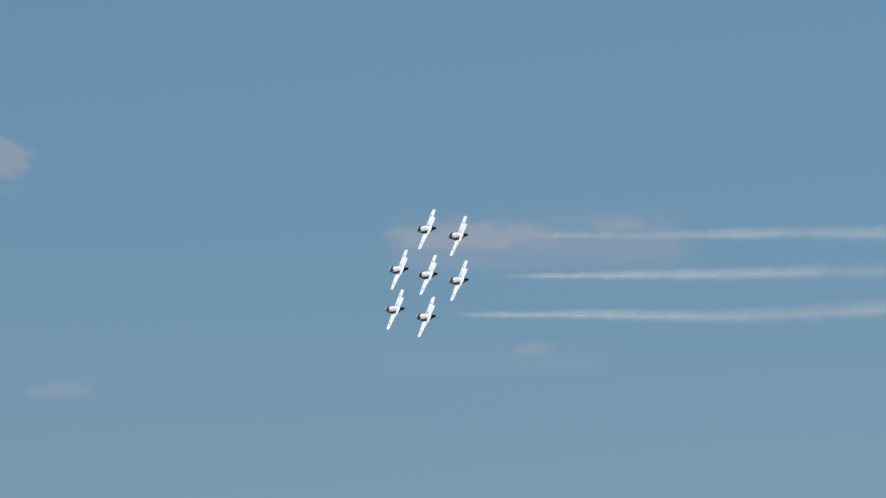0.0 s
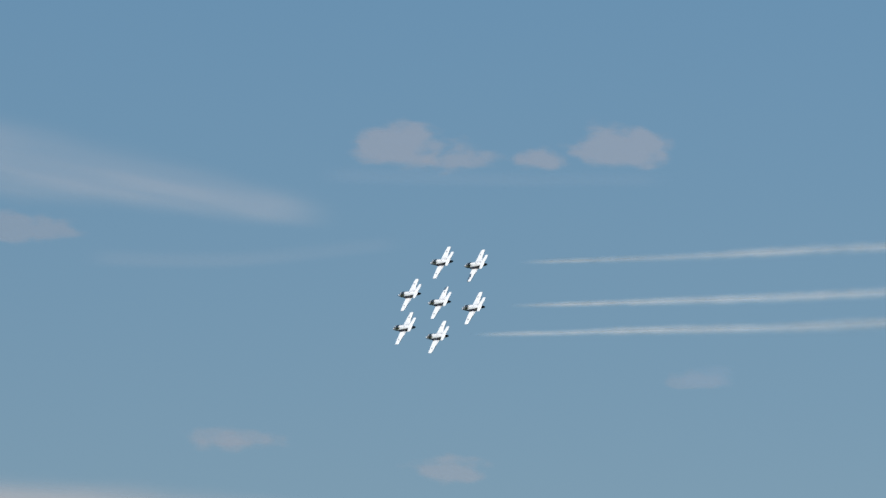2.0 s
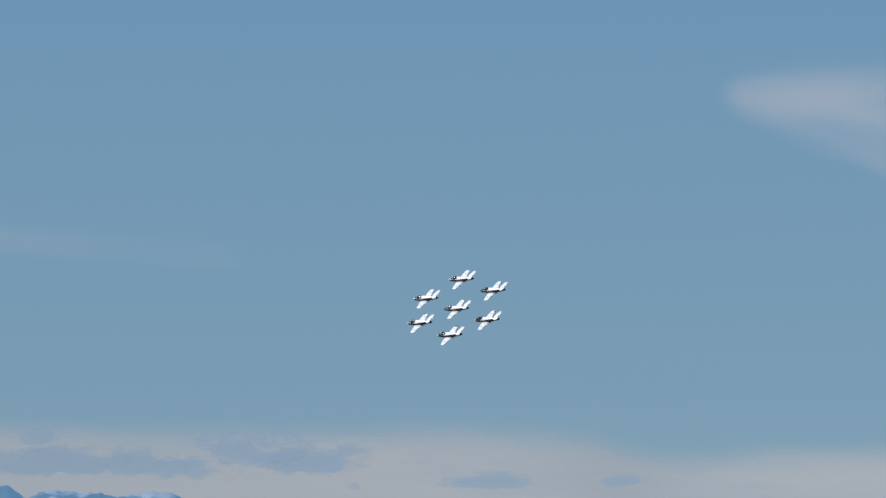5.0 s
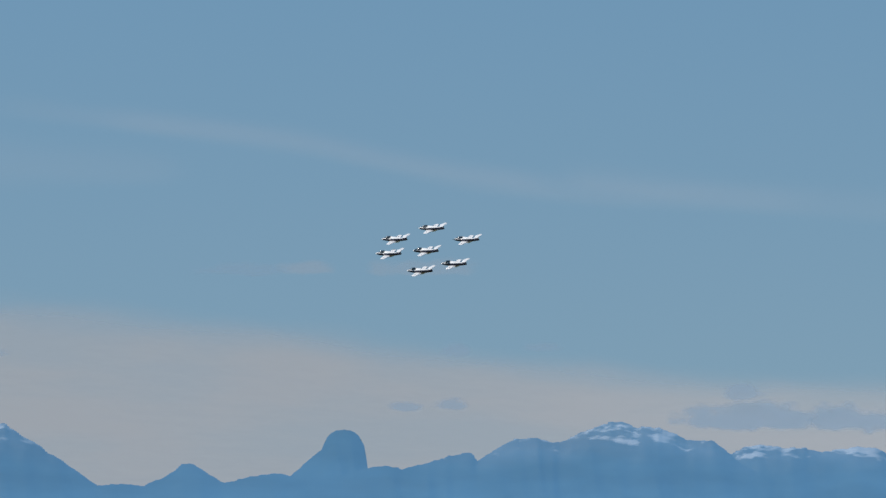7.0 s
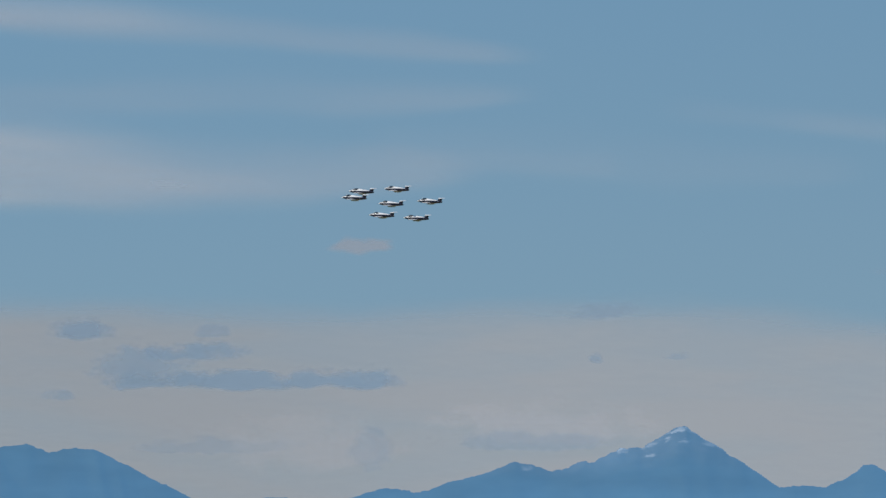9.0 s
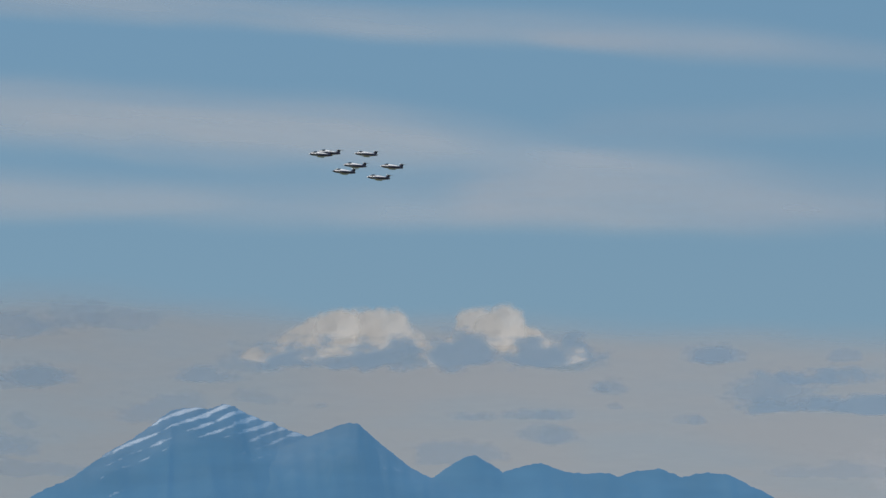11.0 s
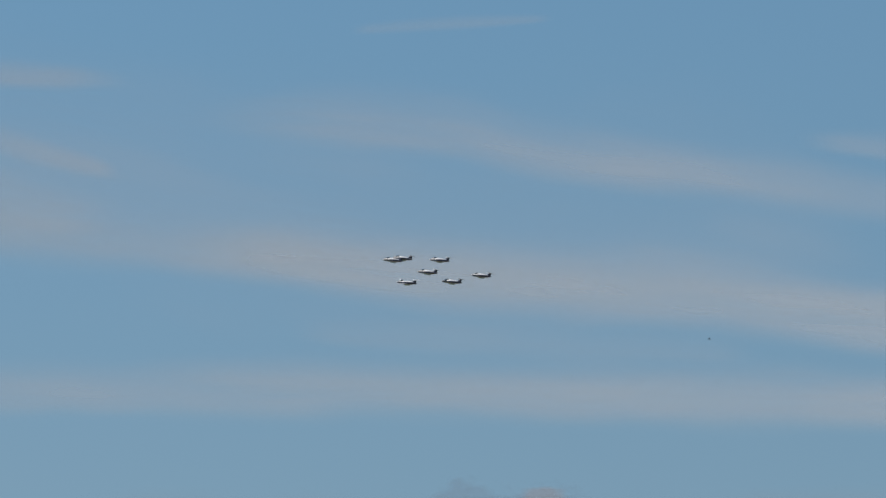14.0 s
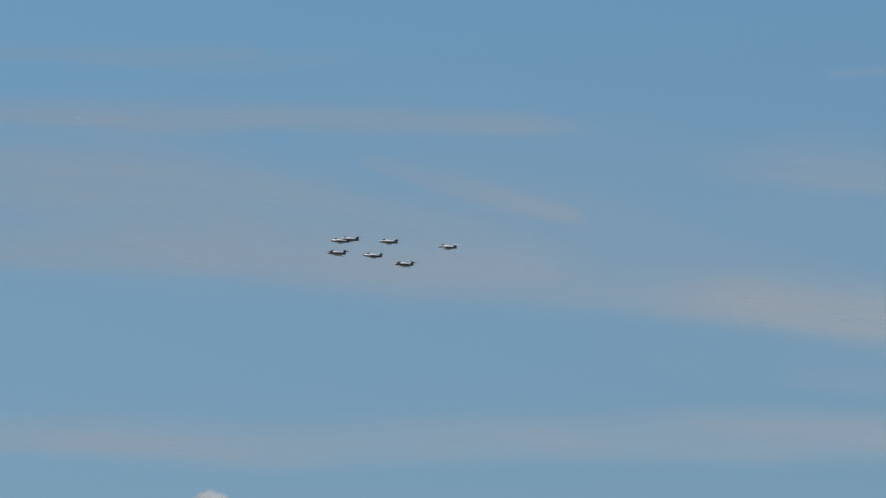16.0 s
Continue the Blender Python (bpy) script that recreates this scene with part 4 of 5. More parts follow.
    fin = part("fin", loft([fin_ring(-2.55, 1.9, 0.40), fin_ring(-2.95, 1.62, 0.80), fin_ring(-3.22, 1.42, 1.20), fin_ring(-3.36, 1.30, 1.48)]), M_NAVY, jet,
               "navy fin with a red rudder")
    part("rudder", loft([fin_ring(-4.06, 0.42, 0.55, 1.1), fin_ring(-4.35, 0.34, 1.42, 1.1)]), M_RED, fin)
    tail = part("tailplane", loft([foil(-4.22, 0.75, 2.42, 1.50, 0.6), foil(-3.95, 1.10, 2.32, 1.50), foil(-3.55, 1.46, 0.6, 1.50), foil(-3.45, 1.55, 0.0, 1.50),
                                   foil(-3.55, 1.46, -0.6, 1.50), foil(-3.95, 1.10, -2.32, 1.50), foil(-4.22, 0.75, -2.42, 1.50, 0.6)]), M_WING, jet)
    for side in (1, -1):
        part("elevator", loft([foil(-4.78, 0.33, side * 2.2, 1.505, 1.0), foil(-4.72, 0.40, side * 0.15, 1.505, 1.0)]), M_WING, tail)
    part("tail_bullet", loft([oval(-3.2, 0.02, 0.02, 1.50, 10), oval(-3.5, 0.09, 0.1, 1.50, 10), oval(-4.6, 0.09, 0.1, 1.50, 10), oval(-5.0, 0.02, 0.02, 1.50, 10)]),
         M_WHITE, tail)
    part("blade_aerial", loft([foil(-0.6, 0.35, 0.0, 0.88, 0.5, True), foil(-0.75, 0.18, 0.0, 1.12, 0.5, True)]), M_DARK, fuselage)
    return jet


jet_d = build_jet()
jet_a, jet_b, jet_c, jet_e, jet_f, jet_g = (copy_thing(jet_d, Matrix()) for _ in range(6))


# ---- a bird ----
def build_bird():
    """A gull seen far off, its wings held out, head along +x."""
    bird = new("bird")
    tagged(bird, "small dark bird gliding alone across the sky", "bird")
    bird.empty_display_size = 0.2
    part("body", loft([oval(0.24, 0.01, 0.01, 0.02, 10), oval(0.17, 0.035, 0.035, 0.02, 10), oval(0.05, 0.065, 0.06, 0.0, 10), oval(-0.10, 0.055, 0.045, 0.0, 10),
                       oval(-0.22, 0.06, 0.012, 0.01, 10)]), M_DARK, bird)
    for side in (1, -1):
        part("feathered_wing", loft([foil(0.09, 0.19, side * 0.03, 0.03), foil(0.12, 0.17, side * 0.26, 0.09), foil(0.04, 0.10, side * 0.48, 0.07), foil(-0.05, 0.03, side * 0.60, 0.05)]),
             M_DARK, bird)
    return bird


bird = build_bird()


# ---- smoke ----
def build_smoke(length, w0, w1, radius, seed, label):
    """A trail of smoke left along the turn, its head at the origin, streaming towards -x: three ribbons that cross along one spine."""
    n, rows = 220, 6
    verts, faces, unit, deg = [], [], [], []
    for q in range(3):
        a = math.pi / 2 + 0.55 * (q - 1)
        base = len(verts)
        for i in range(n + 1):
            s = length * i / n
            th = s / radius
            c = Vector((-radius * math.sin(th), radius * (1 - math.cos(th)), 0))
            side, up = Vector((math.sin(th) * -1, math.cos(th) * -1, 0)), Vector((0, 0, 1))
            drift = 0.006 * s
            c = c + up * drift * 2.2 * noise.noise((s * 0.012, seed, 1)) + side * drift * 2.2 * noise.noise((s * 0.012, seed, 5))
            half = w0 + (w1 - w0) * (i / n) ** 0.75
            for j in range(rows + 1):
                v = j / rows
                off = (v - 0.5) * 2 * half
                verts.append(c + (side * math.cos(a) + up * math.sin(a)) * off)
                unit.append((i / n, v))
                deg.append((s, off + 40 * q))
        w = rows + 1
        faces += [(base + i * w + j, base + i * w + j + 1, base + (i + 1) * w + j + 1, base + (i + 1) * w + j) for i in range(n) for j in range(rows)]
    me = mesh_of("smoke_trail", verts, faces, M_SMOKE)
    for key, data in (("unit", unit), ("deg", deg)):
        layer = me.uv_layers.new(name=key)
        for loop in me.loops:
            layer.data[loop.index].uv = data[loop.vertex_index]
    ob = new("smoke_trail", me)
    ob.color = (0.78, 0.80, 0.83, 0.40)
    return tagged(ob, label, "smoke", "smoke trails", "stuff")


smoke_b, smoke_e, smoke_g = (build_smoke(330, 0.95, 5.0, 1180, k, "thin white smoke trail hanging behind an aircraft") for k in (1, 2, 3))

# ---- what moves ----
# seconds, x, y, height above the eye, heading to the left of north, climb, bank to the left
FLIGHT_A = [
    (0, -4.43, 1688.21, 153.38, 31.4, 2.4, 68.1),
    (0.5, -41.46, 1747.11, 156.27, 34.3, 2.2, 67.0),
    (1, -83.51, 1804.20, 158.78, 38.7, 1.7, 65.2),
    (1.5, -130.93, 1858.29, 160.49, 43.8, 1.2, 62.3),
    (2, -181.86, 1908.04, 161.78, 48.7, 1.2, 59.1),
    (2.5, -235.40, 1952.51, 162.96, 53.4, 1.4, 56.6),
    (3, -293.12, 1991.58, 164.37, 57.9, 1.5, 54.0),
    (3.2, -316.26, 2005.90, 165.42, 59.5, 1.5, 52.6),
    (3.6, -362.94, 2032.57, 166.07, 62.7, 1.3, 49.4),
    (4, -410.28, 2056.53, 166.48, 65.5, 1.1, 45.8),
    (4.25, -440.36, 2070.13, 166.74, 67.3, 0.9, 43.5),
    (4.5, -470.91, 2082.64, 167.08, 69.2, 0.9, 41.2),
    (4.9, -520.99, 2100.30, 168.02, 72.7, 1.1, 37.6),
    (5.3, -572.87, 2114.92, 169.72, 76.2, 1.6, 35.4),
    (5.5, -599.26, 2121.15, 170.63, 77.8, 1.9, 34.2),
    (6, -665.90, 2133.74, 172.73, 81.6, 2.6, 31.2),
    (6.5, -733.24, 2142.11, 175.76, 84.9, 3.3, 24.8),
    (7, -800.79, 2146.85, 179.66, 87.6, 4.0, 21.1),
    (7.5, -867.06, 2149.10, 183.60, 89.9, 4.6, 16.9),
    (8, -934.11, 2148.29, 189.20, 91.9, 5.5, 12.8),
    (8.5, -1000.97, 2145.28, 195.01, 93.6, 6.1, 9.7),
    (9, -1067.67, 2140.45, 202.33, 94.5, 6.4, 7.3),
    (9.2, -1093.96, 2138.34, 205.19, 94.8, 6.5, 6.3),
    (9.6, -1147.30, 2133.25, 210.85, 95.2, 6.7, 4.5),
    (10, -1199.83, 2128.12, 216.95, 95.6, 7.1, 2.8),
    (10.25, -1232.38, 2124.95, 220.98, 95.8, 7.4, 1.9),
    (10.5, -1264.82, 2121.79, 225.17, 96.0, 7.6, 1.1),
    (10.9, -1316.60, 2116.77, 232.22, 96.3, 7.9, -0.0),
    (11.3, -1368.45, 2111.72, 239.67, 96.4, 8.1, -0.7),
    (11.5, -1395.18, 2108.65, 243.89, 96.4, 8.2, -0.9),
    (12, -1462.16, 2101.10, 253.55, 96.0, 8.7, -1.2),
    (12.5, -1528.08, 2094.61, 263.47, 95.7, 8.9, -1.3),
    (13, -1594.95, 2087.37, 274.45, 96.6, 8.7, -1.1),
    (13.5, -1661.84, 2079.42, 285.72, 97.5, 8.5, -0.8),
    (14, -1729.48, 2069.67, 295.52, 97.3, 9.0, -0.4),
    (14.5, -1791.87, 2062.65, 305.79, 97.1, 9.5, -0.2),
    (15, -1854.93, 2053.51, 317.75, 98.8, 9.4, -0.1),
    (15.5, -1916.85, 2044.23, 328.25, 101.2, 9.0, -0.0),
    (16, -1983.23, 2029.17, 338.37, 102.9, 8.9, 0.1),
]
FLIGHT_B = [
    (0, 3.46, 1679.01, 150.85, 31.4, 2.4, 68.1),
    (0.5, -33.72, 1738.28, 153.91, 34.3, 2.2, 67.0),
    (1, -74.34, 1796.05, 156.38, 38.7, 1.7, 65.2),
    (1.5, -120.79, 1850.90, 158.52, 43.8, 1.2, 62.3),
    (2, -171.50, 1901.39, 160.29, 48.7, 1.2, 59.1),
    (2.5, -224.63, 1946.70, 160.96, 53.4, 1.4, 56.6),
    (3, -281.98, 1986.60, 161.79, 57.9, 1.5, 54.0),
    (3.2, -304.98, 2001.23, 162.58, 59.5, 1.5, 52.6),
    (3.6, -351.54, 2028.43, 162.81, 62.7, 1.3, 49.4),
    (4, -398.96, 2052.79, 162.90, 65.5, 1.1, 45.8),
    (4.25, -429.12, 2066.63, 163.01, 67.3, 0.9, 43.5),
    (4.5, -459.74, 2079.40, 163.24, 69.2, 0.9, 41.2),
    (4.9, -509.84, 2097.57, 164.04, 72.7, 1.1, 37.6),
    (5.3, -561.46, 2112.81, 165.64, 76.2, 1.6, 35.4),
    (5.5, -587.27, 2119.44, 166.57, 77.8, 1.9, 34.2),
    (6, -653.50, 2132.74, 168.65, 81.6, 2.6, 31.2),
    (6.5, -720.44, 2141.78, 171.39, 84.9, 3.3, 24.8),
    (7, -788.15, 2146.85, 175.51, 87.6, 4.0, 21.1),
    (7.5, -854.60, 2149.37, 178.79, 89.9, 4.6, 16.9),
    (8, -921.49, 2148.89, 184.05, 91.9, 5.5, 12.8),
    (8.5, -988.21, 2146.13, 190.06, 93.6, 6.1, 9.7),
    (9, -1055.02, 2141.33, 197.58, 94.5, 6.4, 7.3),
    (9.2, -1081.20, 2139.28, 200.44, 94.8, 6.5, 6.3),
    (9.6, -1134.68, 2134.14, 206.16, 95.2, 6.7, 4.5),
    (10, -1187.63, 2128.80, 212.19, 95.6, 7.1, 2.8),
    (10.25, -1220.50, 2125.45, 216.13, 95.8, 7.4, 1.9),
    (10.5, -1253.22, 2122.14, 220.20, 96.0, 7.6, 1.1),
    (10.9, -1305.31, 2116.94, 227.02, 96.3, 7.9, -0.0),
    (11.3, -1357.07, 2111.95, 234.26, 96.4, 8.1, -0.7),
    (11.5, -1383.43, 2109.11, 238.45, 96.4, 8.2, -0.9),
    (12, -1450.14, 2101.67, 247.98, 96.0, 8.7, -3.0),
    (12.5, -1515.59, 2095.54, 257.43, 95.7, 8.9, -16.3),
    (13, -1581.54, 2089.26, 267.99, 96.6, 8.7, -15.1),
    (13.5, -1646.51, 2083.22, 278.47, 97.5, 8.5, -8.8),
    (14, -1712.32, 2075.07, 288.51, 97.3, 9.0, -1.4),
    (14.5, -1773.15, 2069.47, 299.34, 97.1, 9.5, 3.8),
    (15, -1834.84, 2062.04, 312.27, 98.8, 9.4, 5.9),
    (15.5, -1895.18, 2054.84, 323.84, 101.2, 9.0, 6.5),
    (16, -1960.47, 2041.41, 335.34, 102.9, 8.9, 7.1),
]
FLIGHT_C = [
    (0, -11.44, 1695.18, 143.83, 31.4, 2.4, 68.1),
    (0.5, -49.28, 1753.58, 146.44, 34.3, 2.2, 67.0),
    (1, -91.94, 1809.77, 149.39, 38.7, 1.7, 65.2),
    (1.5, -139.69, 1862.75, 150.84, 43.8, 1.2, 62.3),
    (2, -191.35, 1911.28, 152.86, 48.7, 1.2, 59.1),
    (2.5, -245.62, 1954.57, 154.64, 53.4, 1.4, 56.6),
    (3, -303.54, 1992.54, 155.95, 57.9, 1.5, 54.0),
    (3.2, -326.47, 2006.41, 157.13, 59.5, 1.5, 52.6),
    (3.6, -373.33, 2032.06, 158.10, 62.7, 1.3, 49.4),
    (4, -420.86, 2054.98, 158.93, 65.5, 1.1, 45.8),
    (4.25, -451.03, 2067.92, 159.48, 67.3, 0.9, 43.5),
    (4.5, -481.66, 2079.75, 160.14, 69.2, 0.9, 41.2),
    (4.9, -531.79, 2096.30, 161.58, 72.7, 1.1, 37.6),
    (5.3, -583.62, 2109.83, 163.73, 76.2, 1.6, 35.4),
    (5.5, -610.21, 2115.50, 164.59, 77.8, 1.9, 34.2),
    (6, -676.60, 2126.95, 167.38, 81.6, 2.6, 31.2),
    (6.5, -743.65, 2134.37, 171.13, 84.9, 3.3, 24.8),
    (7, -810.95, 2138.28, 175.54, 87.6, 4.0, 21.1),
    (7.5, -877.23, 2139.63, 180.61, 89.9, 4.6, 16.9),
    (8, -944.00, 2138.16, 187.03, 91.9, 5.5, 12.8),
    (8.5, -1009.80, 2135.00, 194.07, 93.6, 6.1, 9.7),
    (9, -1076.39, 2129.92, 201.07, 94.5, 6.4, 7.3),
    (9.2, -1102.17, 2127.99, 203.84, 94.8, 6.5, 6.3),
    (9.6, -1155.26, 2122.86, 209.81, 95.2, 6.7, 4.5),
    (10, -1207.92, 2117.50, 216.26, 95.6, 7.1, 2.8),
    (10.25, -1240.68, 2114.11, 220.50, 95.8, 7.4, 1.9),
    (10.5, -1273.36, 2110.73, 224.90, 96.0, 7.6, 1.1),
    (10.9, -1325.49, 2105.37, 232.21, 96.3, 7.9, -0.0),
    (11.3, -1377.50, 2100.13, 239.85, 96.4, 8.1, -0.7),
    (11.5, -1403.97, 2097.24, 244.08, 96.4, 8.2, -0.9),
    (12, -1471.03, 2089.69, 254.12, 96.0, 8.7, -1.2),
    (12.5, -1537.32, 2082.99, 264.10, 95.7, 8.9, -1.3),
    (13, -1604.13, 2075.49, 275.08, 96.6, 8.7, -1.1),
    (13.5, -1670.73, 2067.52, 285.99, 97.5, 8.5, -0.8),
    (14, -1738.76, 2057.49, 295.86, 97.3, 9.0, -0.4),
    (14.5, -1801.53, 2050.17, 306.16, 97.1, 9.5, -0.2),
    (15, -1864.42, 2040.64, 317.73, 98.8, 9.4, -0.1),
    (15.5, -1926.28, 2030.56, 328.55, 101.2, 9.0, -0.0),
    (16, -1992.39, 2015.03, 339.00, 102.9, 8.9, 0.1),
]
FLIGHT_D = [
    (0, -4.14, 1686.88, 141.79, 31.4, 2.4, 68.1),
    (0.5, -41.49, 1745.66, 144.23, 34.3, 2.2, 67.0),
    (1, -83.67, 1802.44, 147.22, 38.7, 1.7, 65.2),
    (1.5, -130.96, 1856.14, 148.48, 43.8, 1.2, 62.3),
    (2, -182.21, 1905.40, 150.09, 48.7, 1.2, 59.1),
    (2.5, -236.34, 1949.38, 151.89, 53.4, 1.4, 56.6),
    (3, -293.65, 1988.07, 153.22, 57.9, 1.5, 54.0),
    (3.2, -316.45, 2002.20, 154.43, 59.5, 1.5, 52.6),
    (3.6, -363.07, 2028.30, 155.33, 62.7, 1.3, 49.4),
    (4, -410.39, 2051.62, 155.96, 65.5, 1.1, 45.8),
    (4.25, -440.46, 2064.80, 156.35, 67.3, 0.9, 43.5),
    (4.5, -470.99, 2076.91, 156.82, 69.2, 0.9, 41.2),
    (4.9, -521.01, 2093.96, 157.97, 72.7, 1.1, 37.6),
    (5.3, -572.73, 2108.02, 159.89, 76.2, 1.6, 35.4),
    (5.5, -598.85, 2114.04, 160.78, 77.8, 1.9, 34.2),
    (6, -665.30, 2126.01, 163.44, 81.6, 2.6, 31.2),
    (6.5, -732.43, 2133.88, 166.71, 84.9, 3.3, 24.8),
    (7, -799.61, 2138.16, 171.34, 87.6, 4.0, 21.1),
    (7.5, -865.77, 2139.82, 176.03, 89.9, 4.6, 16.9),
    (8, -932.68, 2138.50, 182.13, 91.9, 5.5, 12.8),
    (8.5, -998.92, 2135.34, 188.74, 93.6, 6.1, 9.7),
    (9, -1065.04, 2130.51, 196.28, 94.5, 6.4, 7.3),
    (9.2, -1090.92, 2128.52, 199.09, 94.8, 6.5, 6.3),
    (9.6, -1144.03, 2123.38, 205.05, 95.2, 6.7, 4.5),
    (10, -1196.76, 2117.99, 211.38, 95.6, 7.1, 2.8),
    (10.25, -1229.57, 2114.59, 215.52, 95.8, 7.4, 1.9),
    (10.5, -1262.27, 2111.21, 219.80, 96.0, 7.6, 1.1),
    (10.9, -1314.41, 2105.87, 226.95, 96.3, 7.9, -0.0),
    (11.3, -1366.32, 2100.71, 234.47, 96.4, 8.1, -0.7),
    (11.5, -1392.70, 2097.87, 238.66, 96.4, 8.2, -0.9),
    (12, -1459.52, 2090.45, 248.60, 96.0, 8.7, -1.2),
    (12.5, -1525.61, 2083.88, 258.46, 95.7, 8.9, -1.3),
    (13, -1592.59, 2076.53, 269.01, 96.6, 8.7, -1.1),
    (13.5, -1659.09, 2068.87, 279.83, 97.5, 8.5, -0.8),
    (14, -1726.93, 2059.05, 289.59, 97.3, 9.0, -0.4),
    (14.5, -1789.55, 2051.95, 299.44, 97.1, 9.5, -0.2),
    (15, -1852.72, 2042.59, 310.92, 98.8, 9.4, -0.1),
    (15.5, -1914.70, 2033.03, 320.96, 101.2, 9.0, -0.0),
    (16, -1981.11, 2017.65, 331.32, 102.9, 8.9, 0.1),
]
FLIGHT_E = [
    (0, 3.57, 1680.19, 139.77, 31.4, 2.4, 68.1),
    (0.5, -33.23, 1739.33, 142.56, 34.3, 2.2, 67.0),
    (1, -75.10, 1796.73, 145.69, 38.7, 1.7, 65.2),
    (1.5, -121.64, 1851.16, 147.14, 43.8, 1.2, 62.3),
    (2, -172.15, 1901.24, 148.21, 48.7, 1.2, 59.1),
    (2.5, -225.83, 1946.03, 149.44, 53.4, 1.4, 56.6),
    (3, -283.50, 1985.36, 150.65, 57.9, 1.5, 54.0),
    (3.2, -306.24, 1999.76, 151.54, 59.5, 1.5, 52.6),
    (3.6, -352.85, 2026.31, 152.11, 62.7, 1.3, 49.4),
    (4, -400.15, 2049.99, 152.48, 65.5, 1.1, 45.8),
    (4.25, -430.20, 2063.39, 152.74, 67.3, 0.9, 43.5),
    (4.5, -460.73, 2075.74, 153.12, 69.2, 0.9, 41.2),
    (4.9, -510.76, 2093.22, 154.16, 72.7, 1.1, 37.6),
    (5.3, -562.53, 2107.73, 156.03, 76.2, 1.6, 35.4),
    (5.5, -588.75, 2113.96, 156.61, 77.8, 1.9, 34.2),
    (6, -655.23, 2126.37, 159.34, 81.6, 2.6, 31.2),
    (6.5, -722.36, 2134.62, 162.78, 84.9, 3.3, 24.8),
    (7, -789.76, 2139.15, 166.77, 87.6, 4.0, 21.1),
    (7.5, -855.84, 2141.04, 170.80, 89.9, 4.6, 16.9),
    (8, -922.99, 2139.72, 177.27, 91.9, 5.5, 12.8),
    (8.5, -989.26, 2136.67, 183.51, 93.6, 6.1, 9.7),
    (9, -1055.65, 2131.72, 190.94, 94.5, 6.4, 7.3),
    (9.2, -1081.79, 2129.59, 193.71, 94.8, 6.5, 6.3),
    (9.6, -1134.96, 2124.36, 199.63, 95.2, 6.7, 4.5),
    (10, -1187.60, 2118.96, 206.10, 95.6, 7.1, 2.8),
    (10.25, -1220.31, 2115.58, 210.38, 95.8, 7.4, 1.9),
    (10.5, -1252.90, 2112.23, 214.80, 96.0, 7.6, 1.1),
    (10.9, -1304.87, 2106.96, 222.09, 96.3, 7.9, -0.0),
    (11.3, -1356.69, 2101.85, 229.56, 96.4, 8.1, -0.7),
    (11.5, -1382.99, 2099.05, 233.72, 96.4, 8.2, -0.9),
    (12, -1449.90, 2091.53, 243.21, 96.0, 8.7, -1.2),
    (12.5, -1515.82, 2085.08, 252.96, 95.7, 8.9, -1.3),
    (13, -1582.42, 2078.16, 263.78, 96.6, 8.7, -1.1),
    (13.5, -1648.55, 2070.98, 274.85, 97.5, 8.5, -0.8),
    (14, -1716.18, 2061.28, 285.20, 97.3, 9.0, -2.4),
    (14.5, -1778.89, 2054.12, 295.31, 97.1, 9.5, -5.2),
    (15, -1841.58, 2045.61, 306.40, 98.8, 9.4, -12.1),
    (15.5, -1903.09, 2036.97, 316.41, 101.2, 9.0, -9.0),
    (16, -1968.23, 2023.23, 327.10, 102.9, 8.9, -5.9),
]
